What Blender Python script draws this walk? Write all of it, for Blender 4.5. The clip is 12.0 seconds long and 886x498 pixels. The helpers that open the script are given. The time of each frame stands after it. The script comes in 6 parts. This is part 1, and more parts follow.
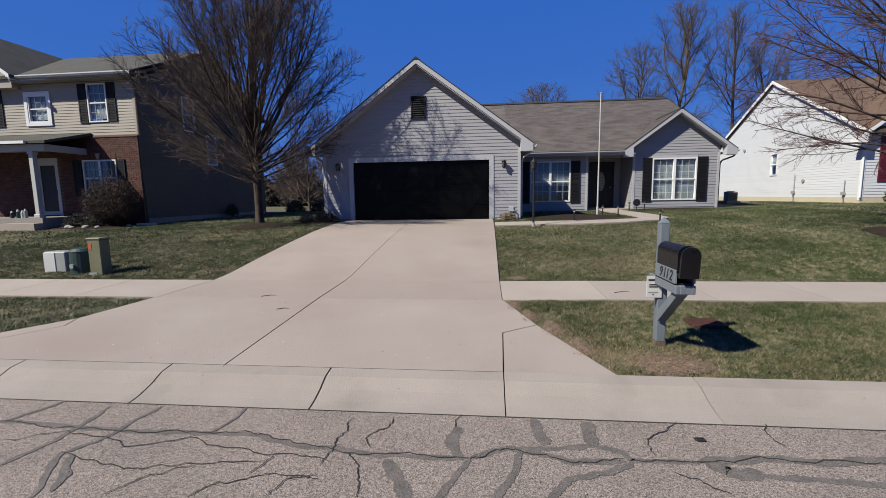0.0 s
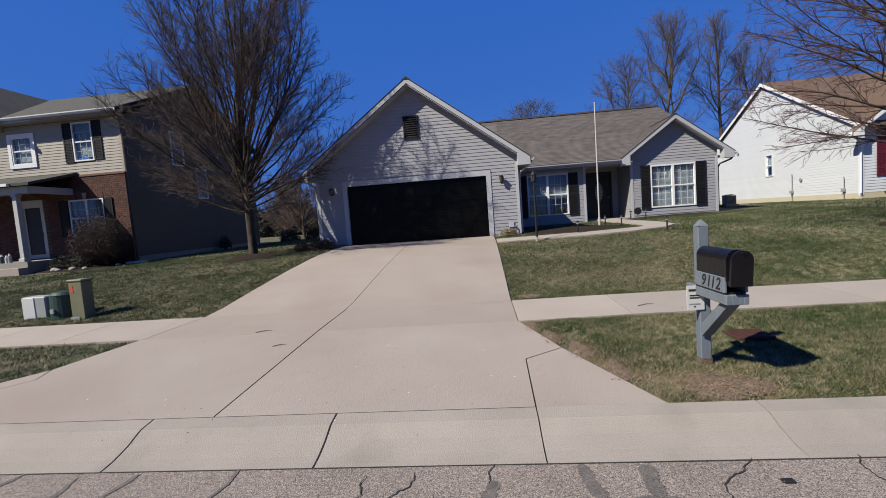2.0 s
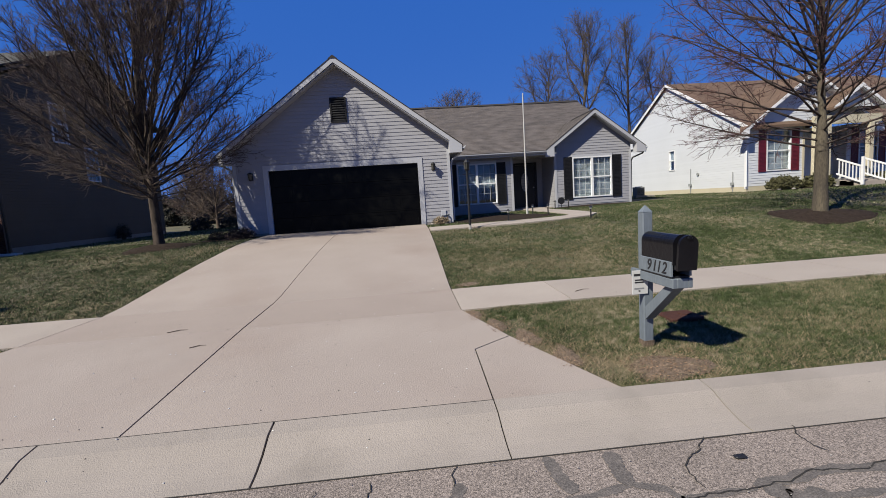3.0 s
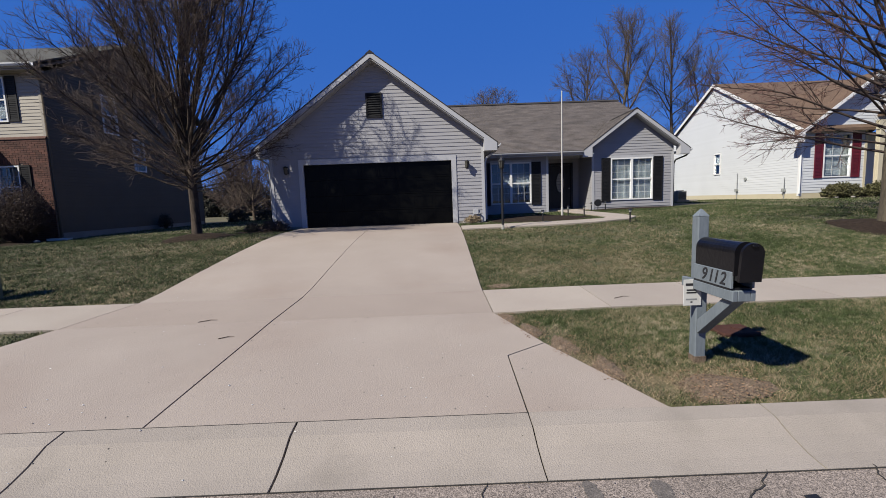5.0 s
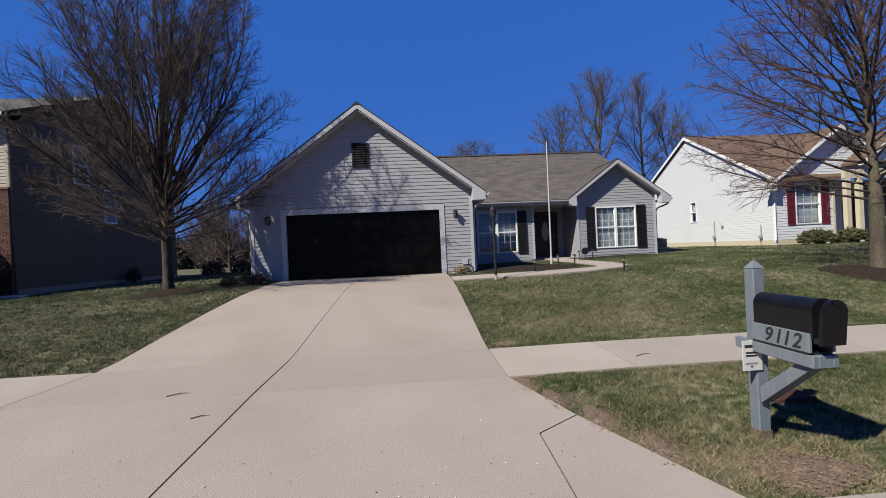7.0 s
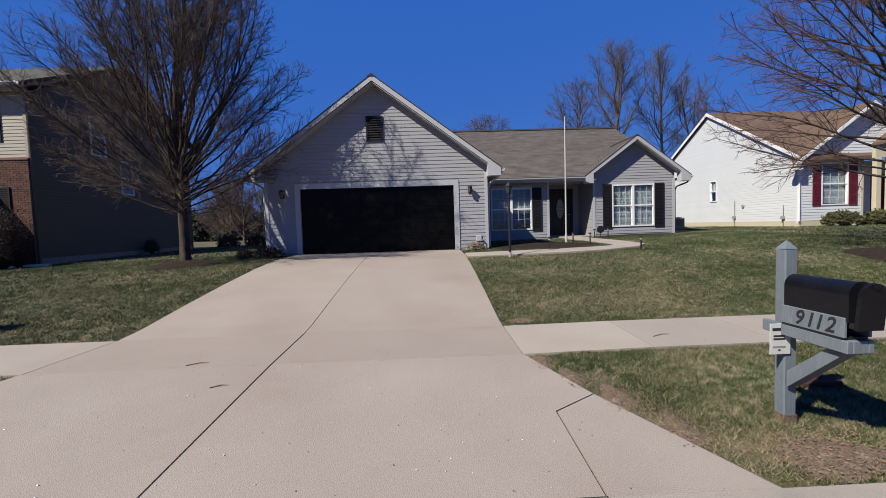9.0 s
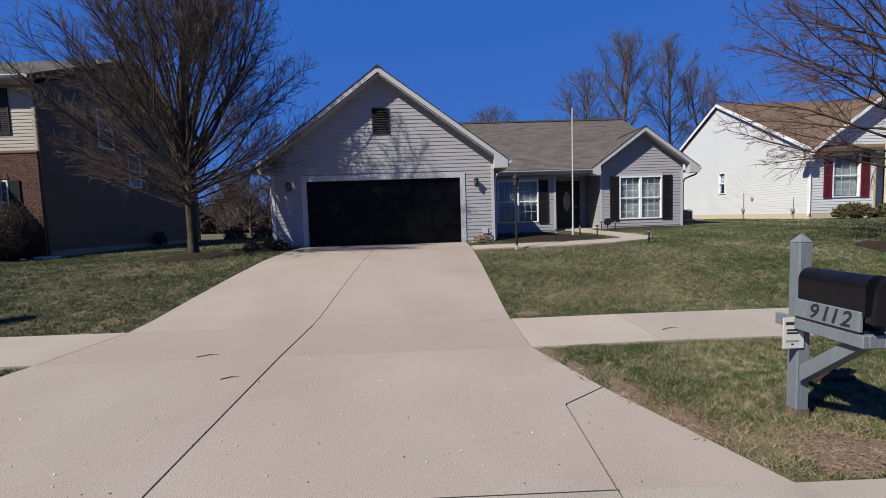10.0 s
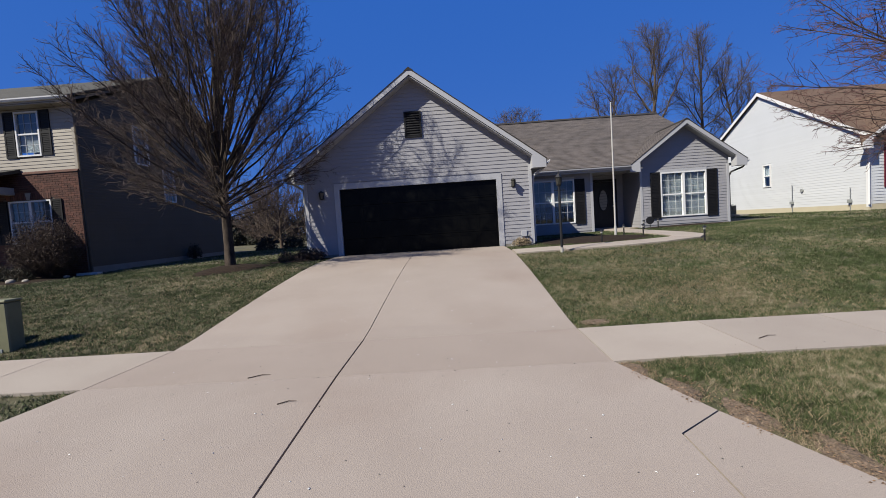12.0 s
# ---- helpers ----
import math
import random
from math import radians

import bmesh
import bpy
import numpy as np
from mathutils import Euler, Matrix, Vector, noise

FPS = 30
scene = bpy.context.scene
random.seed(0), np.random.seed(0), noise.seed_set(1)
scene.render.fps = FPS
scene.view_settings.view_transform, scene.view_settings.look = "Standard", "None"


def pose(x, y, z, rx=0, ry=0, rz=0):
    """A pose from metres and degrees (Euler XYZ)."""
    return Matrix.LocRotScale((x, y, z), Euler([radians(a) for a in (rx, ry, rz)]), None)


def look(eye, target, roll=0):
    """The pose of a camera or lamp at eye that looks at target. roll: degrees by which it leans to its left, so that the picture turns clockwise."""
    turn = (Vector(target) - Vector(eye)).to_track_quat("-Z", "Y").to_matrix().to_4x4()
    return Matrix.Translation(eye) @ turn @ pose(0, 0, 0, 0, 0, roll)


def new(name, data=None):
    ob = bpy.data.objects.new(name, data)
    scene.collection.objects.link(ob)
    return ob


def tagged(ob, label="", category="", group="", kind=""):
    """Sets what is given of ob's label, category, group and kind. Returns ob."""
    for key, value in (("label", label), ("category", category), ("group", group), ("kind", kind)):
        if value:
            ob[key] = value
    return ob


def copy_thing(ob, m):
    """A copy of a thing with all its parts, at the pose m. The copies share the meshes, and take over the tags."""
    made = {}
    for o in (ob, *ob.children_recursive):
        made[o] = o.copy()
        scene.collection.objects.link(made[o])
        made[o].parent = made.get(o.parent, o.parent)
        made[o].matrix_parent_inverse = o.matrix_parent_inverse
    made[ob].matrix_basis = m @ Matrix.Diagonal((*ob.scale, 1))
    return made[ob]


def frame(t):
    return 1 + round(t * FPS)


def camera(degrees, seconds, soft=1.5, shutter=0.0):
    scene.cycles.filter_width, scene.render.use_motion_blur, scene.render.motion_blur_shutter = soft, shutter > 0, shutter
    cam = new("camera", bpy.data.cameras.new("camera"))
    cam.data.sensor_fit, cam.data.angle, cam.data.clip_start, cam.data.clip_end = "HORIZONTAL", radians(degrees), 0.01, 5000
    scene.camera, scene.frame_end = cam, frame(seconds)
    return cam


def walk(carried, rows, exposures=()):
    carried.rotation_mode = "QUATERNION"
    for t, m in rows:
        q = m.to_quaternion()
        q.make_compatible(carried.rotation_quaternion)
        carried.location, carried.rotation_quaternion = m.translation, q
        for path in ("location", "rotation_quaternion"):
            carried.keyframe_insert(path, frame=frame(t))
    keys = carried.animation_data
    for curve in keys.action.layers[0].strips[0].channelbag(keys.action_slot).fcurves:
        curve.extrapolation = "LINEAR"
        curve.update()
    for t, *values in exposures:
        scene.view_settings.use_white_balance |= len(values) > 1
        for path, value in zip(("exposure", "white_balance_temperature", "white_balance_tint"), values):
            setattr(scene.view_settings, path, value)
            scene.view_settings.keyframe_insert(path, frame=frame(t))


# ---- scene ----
cam = camera(91.2, 12.0, soft=0.9)
PATH = [
    (0, (0.012, -0.82, 1.764), (-0.193, 1.155, 1.521), -0.9),
    (0.5, (-0.056, -0.794, 1.753), (-0.252, 1.186, 1.549), -2.2),
    (1, (-0.118, -0.746, 1.747), (-0.327, 1.233, 1.553), -2.4),
    (1.5, (-0.127, -0.58, 1.724), (-0.247, 1.409, 1.552), -1.3),
    (2, (-0.182, -0.355, 1.709), (-0.367, 1.631, 1.561), -4.2),
    (2.5, (-0.343, -0.176, 1.678), (-0.339, 1.816, 1.502), -5.9),
    (3, (-0.403, -0.089, 1.677), (-0.25, 1.893, 1.457), -3.7),
    (3.2, (-0.416, -0.072, 1.699), (-0.309, 1.91, 1.453), -2.9),
    (4.8, (-0.399, 0.05, 1.648), (-0.498, 2.03, 1.383), -3.4),
    (5, (-0.435, 0.117, 1.659), (-0.418, 2.105, 1.44), -2.1),
    (5.5, (-0.568, 0.236, 1.666), (-0.342, 2.214, 1.471), -2.5),
    (6, (-0.628, 0.392, 1.68), (-0.443, 2.377, 1.517), -3.5),
    (6.5, (-0.69, 0.563, 1.73), (-0.566, 2.559, 1.707), -2.8),
    (6.7, (-0.719, 0.604, 1.706), (-0.586, 2.599, 1.712), -2.7),
    (8.3, (-0.851, 0.686, 1.712), (-0.791, 2.682, 1.609), -2.0),
    (8.5, (-0.839, 0.705, 1.702), (-0.759, 2.7, 1.585), -1.4),
    (9, (-0.813, 0.711, 1.7), (-0.745, 2.707, 1.594), -1.8),
    (9.5, (-0.814, 0.713, 1.689), (-0.73, 2.706, 1.55), -1.9),
    (10, (-0.847, 0.724, 1.704), (-0.804, 2.719, 1.564), -1.8),
    (10.5, (-0.95, 0.743, 1.715), (-0.948, 2.741, 1.614), -1.4),
    (11, (-1.104, 0.768, 1.719), (-1.234, 2.758, 1.567), -2.1),
    (11.5, (-1.193, 0.979, 1.677), (-1.449, 2.956, 1.517), -2.2),
    (12, (-1.289, 1.176, 1.707), (-1.351, 3.172, 1.595), -3.7),
]
walk(cam, [(t, look(eye, target, roll)) for t, eye, target, roll in PATH])

# ---- light ----
SUN_WAY = Vector((0.84, 0.555, -0.95)).normalized()
world = bpy.data.worlds.new("sky")
scene.world = world
world.use_nodes = True
wn = world.node_tree
bg = wn.nodes["Background"]
sky = wn.nodes.new("ShaderNodeTexSky")
sky.sky_type = "NISHITA"
sky.sun_disc = False
sky.sun_elevation = math.asin(-SUN_WAY.z)
sky.sun_rotation = math.atan2(-SUN_WAY.x, -SUN_WAY.y)
sky.altitude = 1800
sky.air_density = 1.0
sky.dust_density = 0.0
sky.ozone_density = 4.0
deep = wn.nodes.new("ShaderNodeMix")
deep.data_type = "RGBA"
deep.inputs[0].default_value = 0.81
deep.inputs[7].default_value = (0.25, 1.52, 6.5, 1)
wn.links.new(sky.outputs[0], deep.inputs[6])
wn.links.new(deep.outputs[2], bg.inputs[0])
bg.inputs[1].default_value = 0.050
sun_data = bpy.data.lights.new("sun", "SUN")
sun_data.energy, sun_data.angle, sun_data.color = 5.0, radians(0.55), (1.0, 0.945, 0.80)
sun = new("sun", sun_data)
sun.matrix_world = look((-30, -20, 40), Vector((-30, -20, 40)) + SUN_WAY)
scene.view_settings.exposure = 0.79


# ---- materials ----
def mat(name, c1, c2=None, scale=4.0, rough=0.7, bump=0.0, bump_scale=60.0, grain=0.0, grain_scale=90.0, metal=0.0, rand=0.0, stretch=(1, 1, 1), island=0.0, spec=0.4, stain=None, stain_scale=0.6, stain_at=(0.55, 0.75)):
    """Two-scale noise colour between c1 and c2, fine grain, bump, per-object and per-island variation, and stains of their own shape."""
    m = bpy.data.materials.new(name)
    m.use_nodes = True
    nt = m.node_tree
    n, l = nt.nodes, nt.links
    b = n["Principled BSDF"]
    b.inputs["Roughness"].default_value = rough
    b.inputs["Metallic"].default_value = metal
    b.inputs["Specular IOR Level"].default_value = spec
    tc = n.new("ShaderNodeTexCoord")
    mp = n.new("ShaderNodeMapping")
    mp.inputs["Scale"].default_value = stretch
    l.new(tc.outputs["Object"], mp.inputs["Vector"])

    def noise_tex(s, detail=4.0):
        t = n.new("ShaderNodeTexNoise")
        t.inputs["Scale"].default_value = s
        t.inputs["Detail"].default_value = detail
        l.new(mp.outputs[0], t.inputs["Vector"])
        return t.outputs["Fac"]

    def ramp(src, a, z):
        r = n.new("ShaderNodeMapRange")
        r.inputs["From Min"].default_value, r.inputs["From Max"].default_value = a, z
        l.new(src, r.inputs["Value"])
        return r.outputs[0]

    def mix(kind, fac, a, c):
        x = n.new("ShaderNodeMix")
        x.data_type, x.blend_type = "RGBA", kind
        for sock, v in ((x.inputs[0], fac), (x.inputs[6], a), (x.inputs[7], c)):
            if isinstance(v, (int, float)):
                sock.default_value = v
            elif isinstance(v, tuple):
                sock.default_value = (*v, 1)
            else:
                l.new(v, sock)
        return x.outputs[2]

    col = mix("MIX", ramp(noise_tex(scale), 0.3, 0.7), c1, c2 or tuple(v * 0.85 for v in c1))
    if stain:
        col = mix("MIX", ramp(noise_tex(stain_scale, 6.0), *stain_at), col, stain)
    if grain:
        g = ramp(noise_tex(grain_scale, 2.0), 0.3, 0.7)
        gc = n.new("ShaderNodeMapRange")
        gc.inputs["To Min"].default_value, gc.inputs["To Max"].default_value = 1 - grain, 1 + grain
        l.new(g, gc.inputs["Value"])
        col = mix("MULTIPLY", 1.0, col, gc.outputs[0])
    for amount, src in ((rand, "ShaderNodeObjectInfo"), (island, "ShaderNodeNewGeometry")):
        if amount:
            o = n.new(src)
            rc = n.new("ShaderNodeMapRange")
            rc.inputs["To Min"].default_value, rc.inputs["To Max"].default_value = 1 - amount, 1 + amount
            l.new(o.outputs["Random" if src == "ShaderNodeObjectInfo" else "Random Per Island"], rc.inputs["Value"])
            col = mix("MULTIPLY", 1.0, col, rc.outputs[0])
    l.new(col, b.inputs["Base Color"])
    if bump:
        bp = n.new("ShaderNodeBump")
        bp.inputs["Strength"].default_value = bump
        bp.inputs["Distance"].default_value = 0.01
        l.new(noise_tex(bump_scale), bp.inputs["Height"])
        l.new(bp.outputs[0], b.inputs["Normal"])
    return m


M_ASPHALT = mat("asphalt", (0.1744, 0.144, 0.1264), (0.1424, 0.1184, 0.104), 1.3, 0.95, 0.7, 120, 0.2, 40, stain=(0.1136, 0.0976, 0.0896), stain_scale=0.9, stain_at=(0.55, 0.8))
M_SEAL = mat("crack_seal", (0.074, 0.066, 0.061), (0.108, 0.094, 0.086), 9, 0.9, 0.6, 80, 0.4, 110)
M_CRACK = mat("crack_dirt", (0.016, 0.0144, 0.0136), (0.0264, 0.024, 0.0208), 20, 1.0)
M_CONC = mat("driveway_concrete", (0.2561, 0.2179, 0.1916), (0.2307, 0.1933, 0.1688), 0.9, 0.92, 0.5, 140, 0.07, 160, rand=0.03, stain=(0.2061, 0.1628, 0.1382), stain_scale=0.5, stain_at=(0.5, 0.82))
M_BAND = mat("crossing_concrete", (0.24, 0.2001, 0.1738), (0.2222, 0.1832, 0.1586), 1.1, 0.92, 0.5, 140, 0.08, 160, rand=0.02, stain=(0.2035, 0.1611, 0.1357), stain_scale=0.7)
M_WALK = mat("pavement_concrete", (0.2739, 0.2383, 0.2069), (0.2459, 0.2095, 0.1823), 1.2, 0.92, 0.5, 140, 0.08, 160, rand=0.04)
M_KERB = mat("kerb_concrete", (0.238, 0.208, 0.184), (0.206, 0.180, 0.158), 1.6, 0.93, 0.6, 110, 0.10, 130, rand=0.05, stain=(0.158, 0.138, 0.120), stain_scale=1.4, stain_at=(0.56, 0.8))
M_SOIL = mat("lawn_soil", (0.066, 0.056, 0.030), (0.040, 0.044, 0.018), 1.6, 1.0, 0.8, 30, 0.45, 45, stain=(0.116, 0.0896, 0.0504), stain_scale=0.9, stain_at=(0.48, 0.7))
M_BARE = mat("bare_soil", (0.125, 0.088, 0.062), (0.072, 0.052, 0.036), 22, 1.0, 1.0, 60, 0.5, 70, stain=(0.17, 0.125, 0.085), stain_scale=12)
M_DRYLEAF = mat("dead_leaf_litter", (0.17, 0.105, 0.062), (0.09, 0.058, 0.036), 20, 0.95, island=0.5)
M_MULCH = mat("dark_mulch", (0.016, 0.0112, 0.0088), (0.0288, 0.0208, 0.016), 14, 1.0, 1.0, 45, 0.4, 60, spec=0.1)
M_SIDING = mat("grey_vinyl_siding", (0.248, 0.246, 0.266), (0.235, 0.233, 0.253), 0.8, 0.55, 0.15, 30, 0.03, 40, rand=0.025, spec=0.2)
M_TRIM = mat("grey_white_trim", (0.335, 0.338, 0.362), (0.312, 0.315, 0.338), 1.5, 0.5, 0.05, 20)
M_WHITE = mat("white_vinyl_frame", (0.576, 0.576, 0.584), (0.544, 0.544, 0.552), 2, 0.45)
M_BLACKDOOR = mat("black_garage_paint", (0.0026, 0.0026, 0.0026), (0.0040, 0.0040, 0.0040), 2.5, 0.28, 0.03, 4, spec=0.08)
M_BLACK = mat("black_paint", (0.00632, 0.00632, 0.00736), (0.0104, 0.0104, 0.012), 6, 0.5)
M_GRILLE = mat("grey_white_grille", (0.32, 0.328, 0.344), (0.296, 0.304, 0.32), 3, 0.5)
M_SHUTTER = mat("black_vinyl_shutter", (0.0072, 0.0072, 0.0088), (0.0104, 0.0104, 0.012), 5, 0.6, spec=0.2)
M_ROOF = mat("brown_grey_shingle", (0.1072, 0.0912, 0.0848), (0.0528, 0.0456, 0.0432), 3.0, 0.95, 0.7, 40, 0.25, 28, stretch=(0.55, 1.1, 1.1), stain=(0.0848, 0.0704, 0.0624), stain_scale=1.1)
M_ROOF_DARK = mat("shingle_edge", (0.0184, 0.016, 0.0144), (0.0264, 0.0224, 0.0208), 6, 0.95)
M_ROOF_L = mat("grey_shingle", (0.0552, 0.0528, 0.0448), (0.0368, 0.0352, 0.0296), 2, 0.95, 0.6, 40, 0.25, 28)
M_ROOF_R = mat("red_brown_shingle", (0.1056, 0.0664, 0.0448), (0.0736, 0.0472, 0.032), 1.8, 0.95, 0.6, 40, 0.3, 28)
M_WHITESIDE = mat("white_vinyl_siding", (0.455, 0.468, 0.492), (0.440, 0.453, 0.477), 0.8, 0.5, 0.1, 30, rand=0.02)
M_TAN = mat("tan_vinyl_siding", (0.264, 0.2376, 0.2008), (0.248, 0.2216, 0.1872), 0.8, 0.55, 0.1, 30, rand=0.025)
# darker copy of the tan siding, with the side wall's shade in its colour
M_TAN_SHADED = mat("tan_vinyl_siding_shaded", (0.108, 0.088, 0.0664), (0.096, 0.0784, 0.0592), 0.8, 0.7, rand=0.03, spec=0.12)
M_BRICK = mat("red_brick", (0.0816, 0.0328, 0.024), (0.0528, 0.0224, 0.0176), 5, 0.9, 0.5, 50, 0.2, 60, island=0.3)
M_MORTAR = mat("mortar", (0.1056, 0.0872, 0.0736), (0.0848, 0.0712, 0.0608), 8, 0.95)
M_RED = mat("burgundy_shutter", (0.0896, 0.00632, 0.016), (0.0688, 0.00528, 0.0136), 4, 0.5)
M_CREAM = mat("cream_trim", (0.3904, 0.3536, 0.264), (0.3696, 0.3272, 0.2432), 3, 0.5)
M_FOUND = mat("foundation_concrete", (0.2112, 0.1952, 0.1744), (0.1792, 0.164, 0.148), 3, 0.95, 0.4, 40)
M_CURTAIN = mat("window_blind", (0.184, 0.2, 0.208), (0.12, 0.132, 0.144), 3.0, 0.9, stretch=(1, 1, 0.3))
M_DARKROOM = mat("dark_grey_interior", (0.0848, 0.0848, 0.0896), (0.0632, 0.0632, 0.0688), 1, 0.9)
M_POST = mat("blue_grey_post_paint", (0.1112, 0.1296, 0.1504), (0.092, 0.108, 0.1264), 7, 0.6, 0.25, 40, 0.08, 60, stretch=(1, 1, 0.25))
M_BOX = mat("black_mailbox_enamel", (0.0035, 0.0035, 0.0048), (0.0065, 0.0065, 0.0085), 5, 0.30, 0.25, 26, spec=0.22)
M_LANTERN = mat("smoked_lantern_glass", (0.048, 0.0464, 0.04), (0.036, 0.0352, 0.032), 9, 0.15)
M_SIGN = mat("white_sign", (0.412, 0.412, 0.412), (0.38, 0.38, 0.38), 6, 0.45)
M_INK = mat("black_ink", (0.0104, 0.0104, 0.0136), (0.016, 0.016, 0.0184), 9, 0.6)
M_GREYINK = mat("grey_ink", (0.1584, 0.164, 0.1744), (0.1904, 0.1952, 0.2056), 9, 0.6)
M_BARK = mat("grey_brown_bark", (0.096, 0.0736, 0.0576), (0.0496, 0.0384, 0.032), 9, 0.95, 1.0, 30, 0.3, 40, stretch=(1, 1, 0.3), spec=0.15)
M_BARK_P = mat("dark_pear_bark", (0.070, 0.054, 0.043), (0.026, 0.020, 0.017), 9, 0.95, 1.0, 30, 0.3, 40, stretch=(1, 1, 0.3), spec=0.15)
M_BARK_R = mat("olive_bark", (0.0784, 0.064, 0.0448), (0.0384, 0.0312, 0.024), 6, 0.95, 1.0, 26, 0.3, 40, stretch=(1, 1, 0.3))
M_TWIG = mat("red_brown_twig", (0.078, 0.050, 0.043), (0.030, 0.021, 0.019), 3, 0.8, island=0.4)
M_TWIG_R = mat("russet_twig", (0.100, 0.044, 0.040), (0.056, 0.028, 0.026), 3, 0.8, island=0.4)
M_TWIG_FAR = mat("grey_twig", (0.0848, 0.0664, 0.0552), (0.0584, 0.0472, 0.0424), 2, 0.9, island=0.3)
M_DRYBUSH = mat("dry_brown_bush", (0.048, 0.0288, 0.0216), (0.0304, 0.0192, 0.0152), 6, 0.85, island=0.4)
M_LIMB_R = mat("dark_russet_limb", (0.050, 0.034, 0.028), (0.026, 0.018, 0.016), 5, 0.9, 0.6, 30)
M_SHRUB = mat("box_leaf", (0.072, 0.066, 0.026), (0.042, 0.042, 0.015), 9, 0.7, island=0.4)
M_SHRUB_D = mat("dark_leaf", (0.0184, 0.024, 0.0136), (0.0264, 0.0208, 0.0144), 9, 0.75, island=0.4)
M_STRAW = mat("dry_straw", (0.24, 0.188, 0.124), (0.18, 0.136, 0.0864), 9, 0.9, island=0.35)
M_STONE = mat("pale_stone", (0.264, 0.248, 0.2272), (0.1904, 0.1744, 0.1584), 7, 0.9, 0.5, 30)
M_METAL = mat("white_metal_pole", (0.3696, 0.3592, 0.3488), (0.3272, 0.3168, 0.3064), 5, 0.4)
M_LAMPGLASS = mat("frosted_lamp_glass", (0.2904, 0.28, 0.2536), (0.2536, 0.2432, 0.2216), 9, 0.25)
M_GREENBOX = mat("dark_green_plastic", (0.0096, 0.0264, 0.0224), (0.0136, 0.032, 0.0264), 5, 0.5, 0.1, 30)
M_OLIVE = mat("olive_pedestal", (0.116, 0.116, 0.068), (0.096, 0.096, 0.056), 5, 0.6, 0.1, 30)
M_GREYBOX = mat("pale_grey_box", (0.2216, 0.232, 0.232), (0.1904, 0.2008, 0.2008), 5, 0.55)
M_ORANGE = mat("orange_mark", (0.3272, 0.0632, 0.016), (0.2904, 0.0528, 0.016), 9, 0.7)
M_RUST = mat("rusty_cover", (0.056, 0.0256, 0.02), (0.04, 0.0192, 0.016), 12, 0.9, 0.4, 60, spec=0.1)
M_DOORWHITE = mat("white_door_paint", (0.3696, 0.364, 0.3536), (0.3488, 0.3432, 0.3328), 3, 0.45)

# aggregate of the worn asphalt: pale and dark stones in a grey binder
nt = M_ASPHALT.node_tree
bs = nt.nodes["Principled BSDF"]
old = bs.inputs["Base Color"].links[0].from_socket
stones = nt.nodes.new("ShaderNodeTexVoronoi")
stones.inputs["Scale"].default_value = 170.0
tc = nt.nodes.new("ShaderNodeTexCoord")
nt.links.new(tc.outputs["Object"], stones.inputs["Vector"])
bw = nt.nodes.new("ShaderNodeSeparateColor")
nt.links.new(stones.outputs["Color"], bw.inputs[0])
mr = nt.nodes.new("ShaderNodeMapRange")
mr.inputs["From Min"].default_value, mr.inputs["From Max"].default_value = 0.0, 1.0
mr.inputs["To Min"].default_value, mr.inputs["To Max"].default_value = 0.38, 1.75
nt.links.new(bw.outputs[0], mr.inputs["Value"])
mx = nt.nodes.new("ShaderNodeMix")
mx.data_type, mx.blend_type = "RGBA", "MULTIPLY"
mx.inputs[0].default_value = 1.0
nt.links.new(old, mx.inputs[6])
nt.links.new(mr.outputs[0], mx.inputs[7])
nt.links.new(mx.outputs[2], bs.inputs["Base Color"])

M_GLASS = bpy.data.materials.new("window_glass")
M_GLASS.use_nodes = True
gb = M_GLASS.node_tree.nodes["Principled BSDF"]
gb.inputs["Base Color"].default_value = (0.80, 0.86, 0.90, 1)
gb.inputs["Roughness"].default_value = 0.01
gb.inputs["Transmission Weight"].default_value = 1.0
gb.inputs["IOR"].default_value = 1.5


# ---- building helpers ----
def part(name, bm, material, parent=None, label="", smooth=False):
    """Links a bmesh in world coordinates as one mesh object, under a thing or a part."""
    me = bpy.data.meshes.new(name)
    bmesh.ops.recalc_face_normals(bm, faces=bm.faces)
    bm.to_mesh(me)
    bm.free()
    me.materials.append(material)
    if smooth:
        me.shade_smooth()
    return link(name, me, parent, label)


def link(name, me, parent=None, label=""):
    ob = new(name, me)
    if parent is not None:
        ob.parent = parent
        if parent.type == "EMPTY":
            ob.matrix_parent_inverse = parent.matrix_basis.inverted()
    if label:
        ob["label"] = label
    return ob


def thing(name, base, label, category, group="", kind=""):
    e = new(name)
    e.empty_display_size = 0.2
    e.matrix_basis = Matrix.Translation(base)
    return tagged(e, label, category, group, kind)


def box(bm, x0, x1, y0, y1, z0, z1, m=None, bevel=0.0):
    r = bmesh.ops.create_cube(bm, size=1)
    vs = r["verts"]
    for v in vs:
        v.co = Vector((x0 + (v.co.x + 0.5) * (x1 - x0), y0 + (v.co.y + 0.5) * (y1 - y0), z0 + (v.co.z + 0.5) * (z1 - z0)))
    if bevel:
        es = {e for v in vs for e in v.link_edges}
        out = bmesh.ops.bevel(bm, geom=list(es), offset=bevel, segments=1, affect="EDGES")
        vs = list({v for f in out["faces"] for v in f.verts} | {v for v in vs if v.is_valid})
    if m is not None:
        bmesh.ops.transform(bm, matrix=m, verts=vs)
    return bm


def boxes(*dims, m=None, bevel=0.0):
    bm = bmesh.new()
    for d in dims:
        box(bm, *d, m=m, bevel=bevel)
    return bm


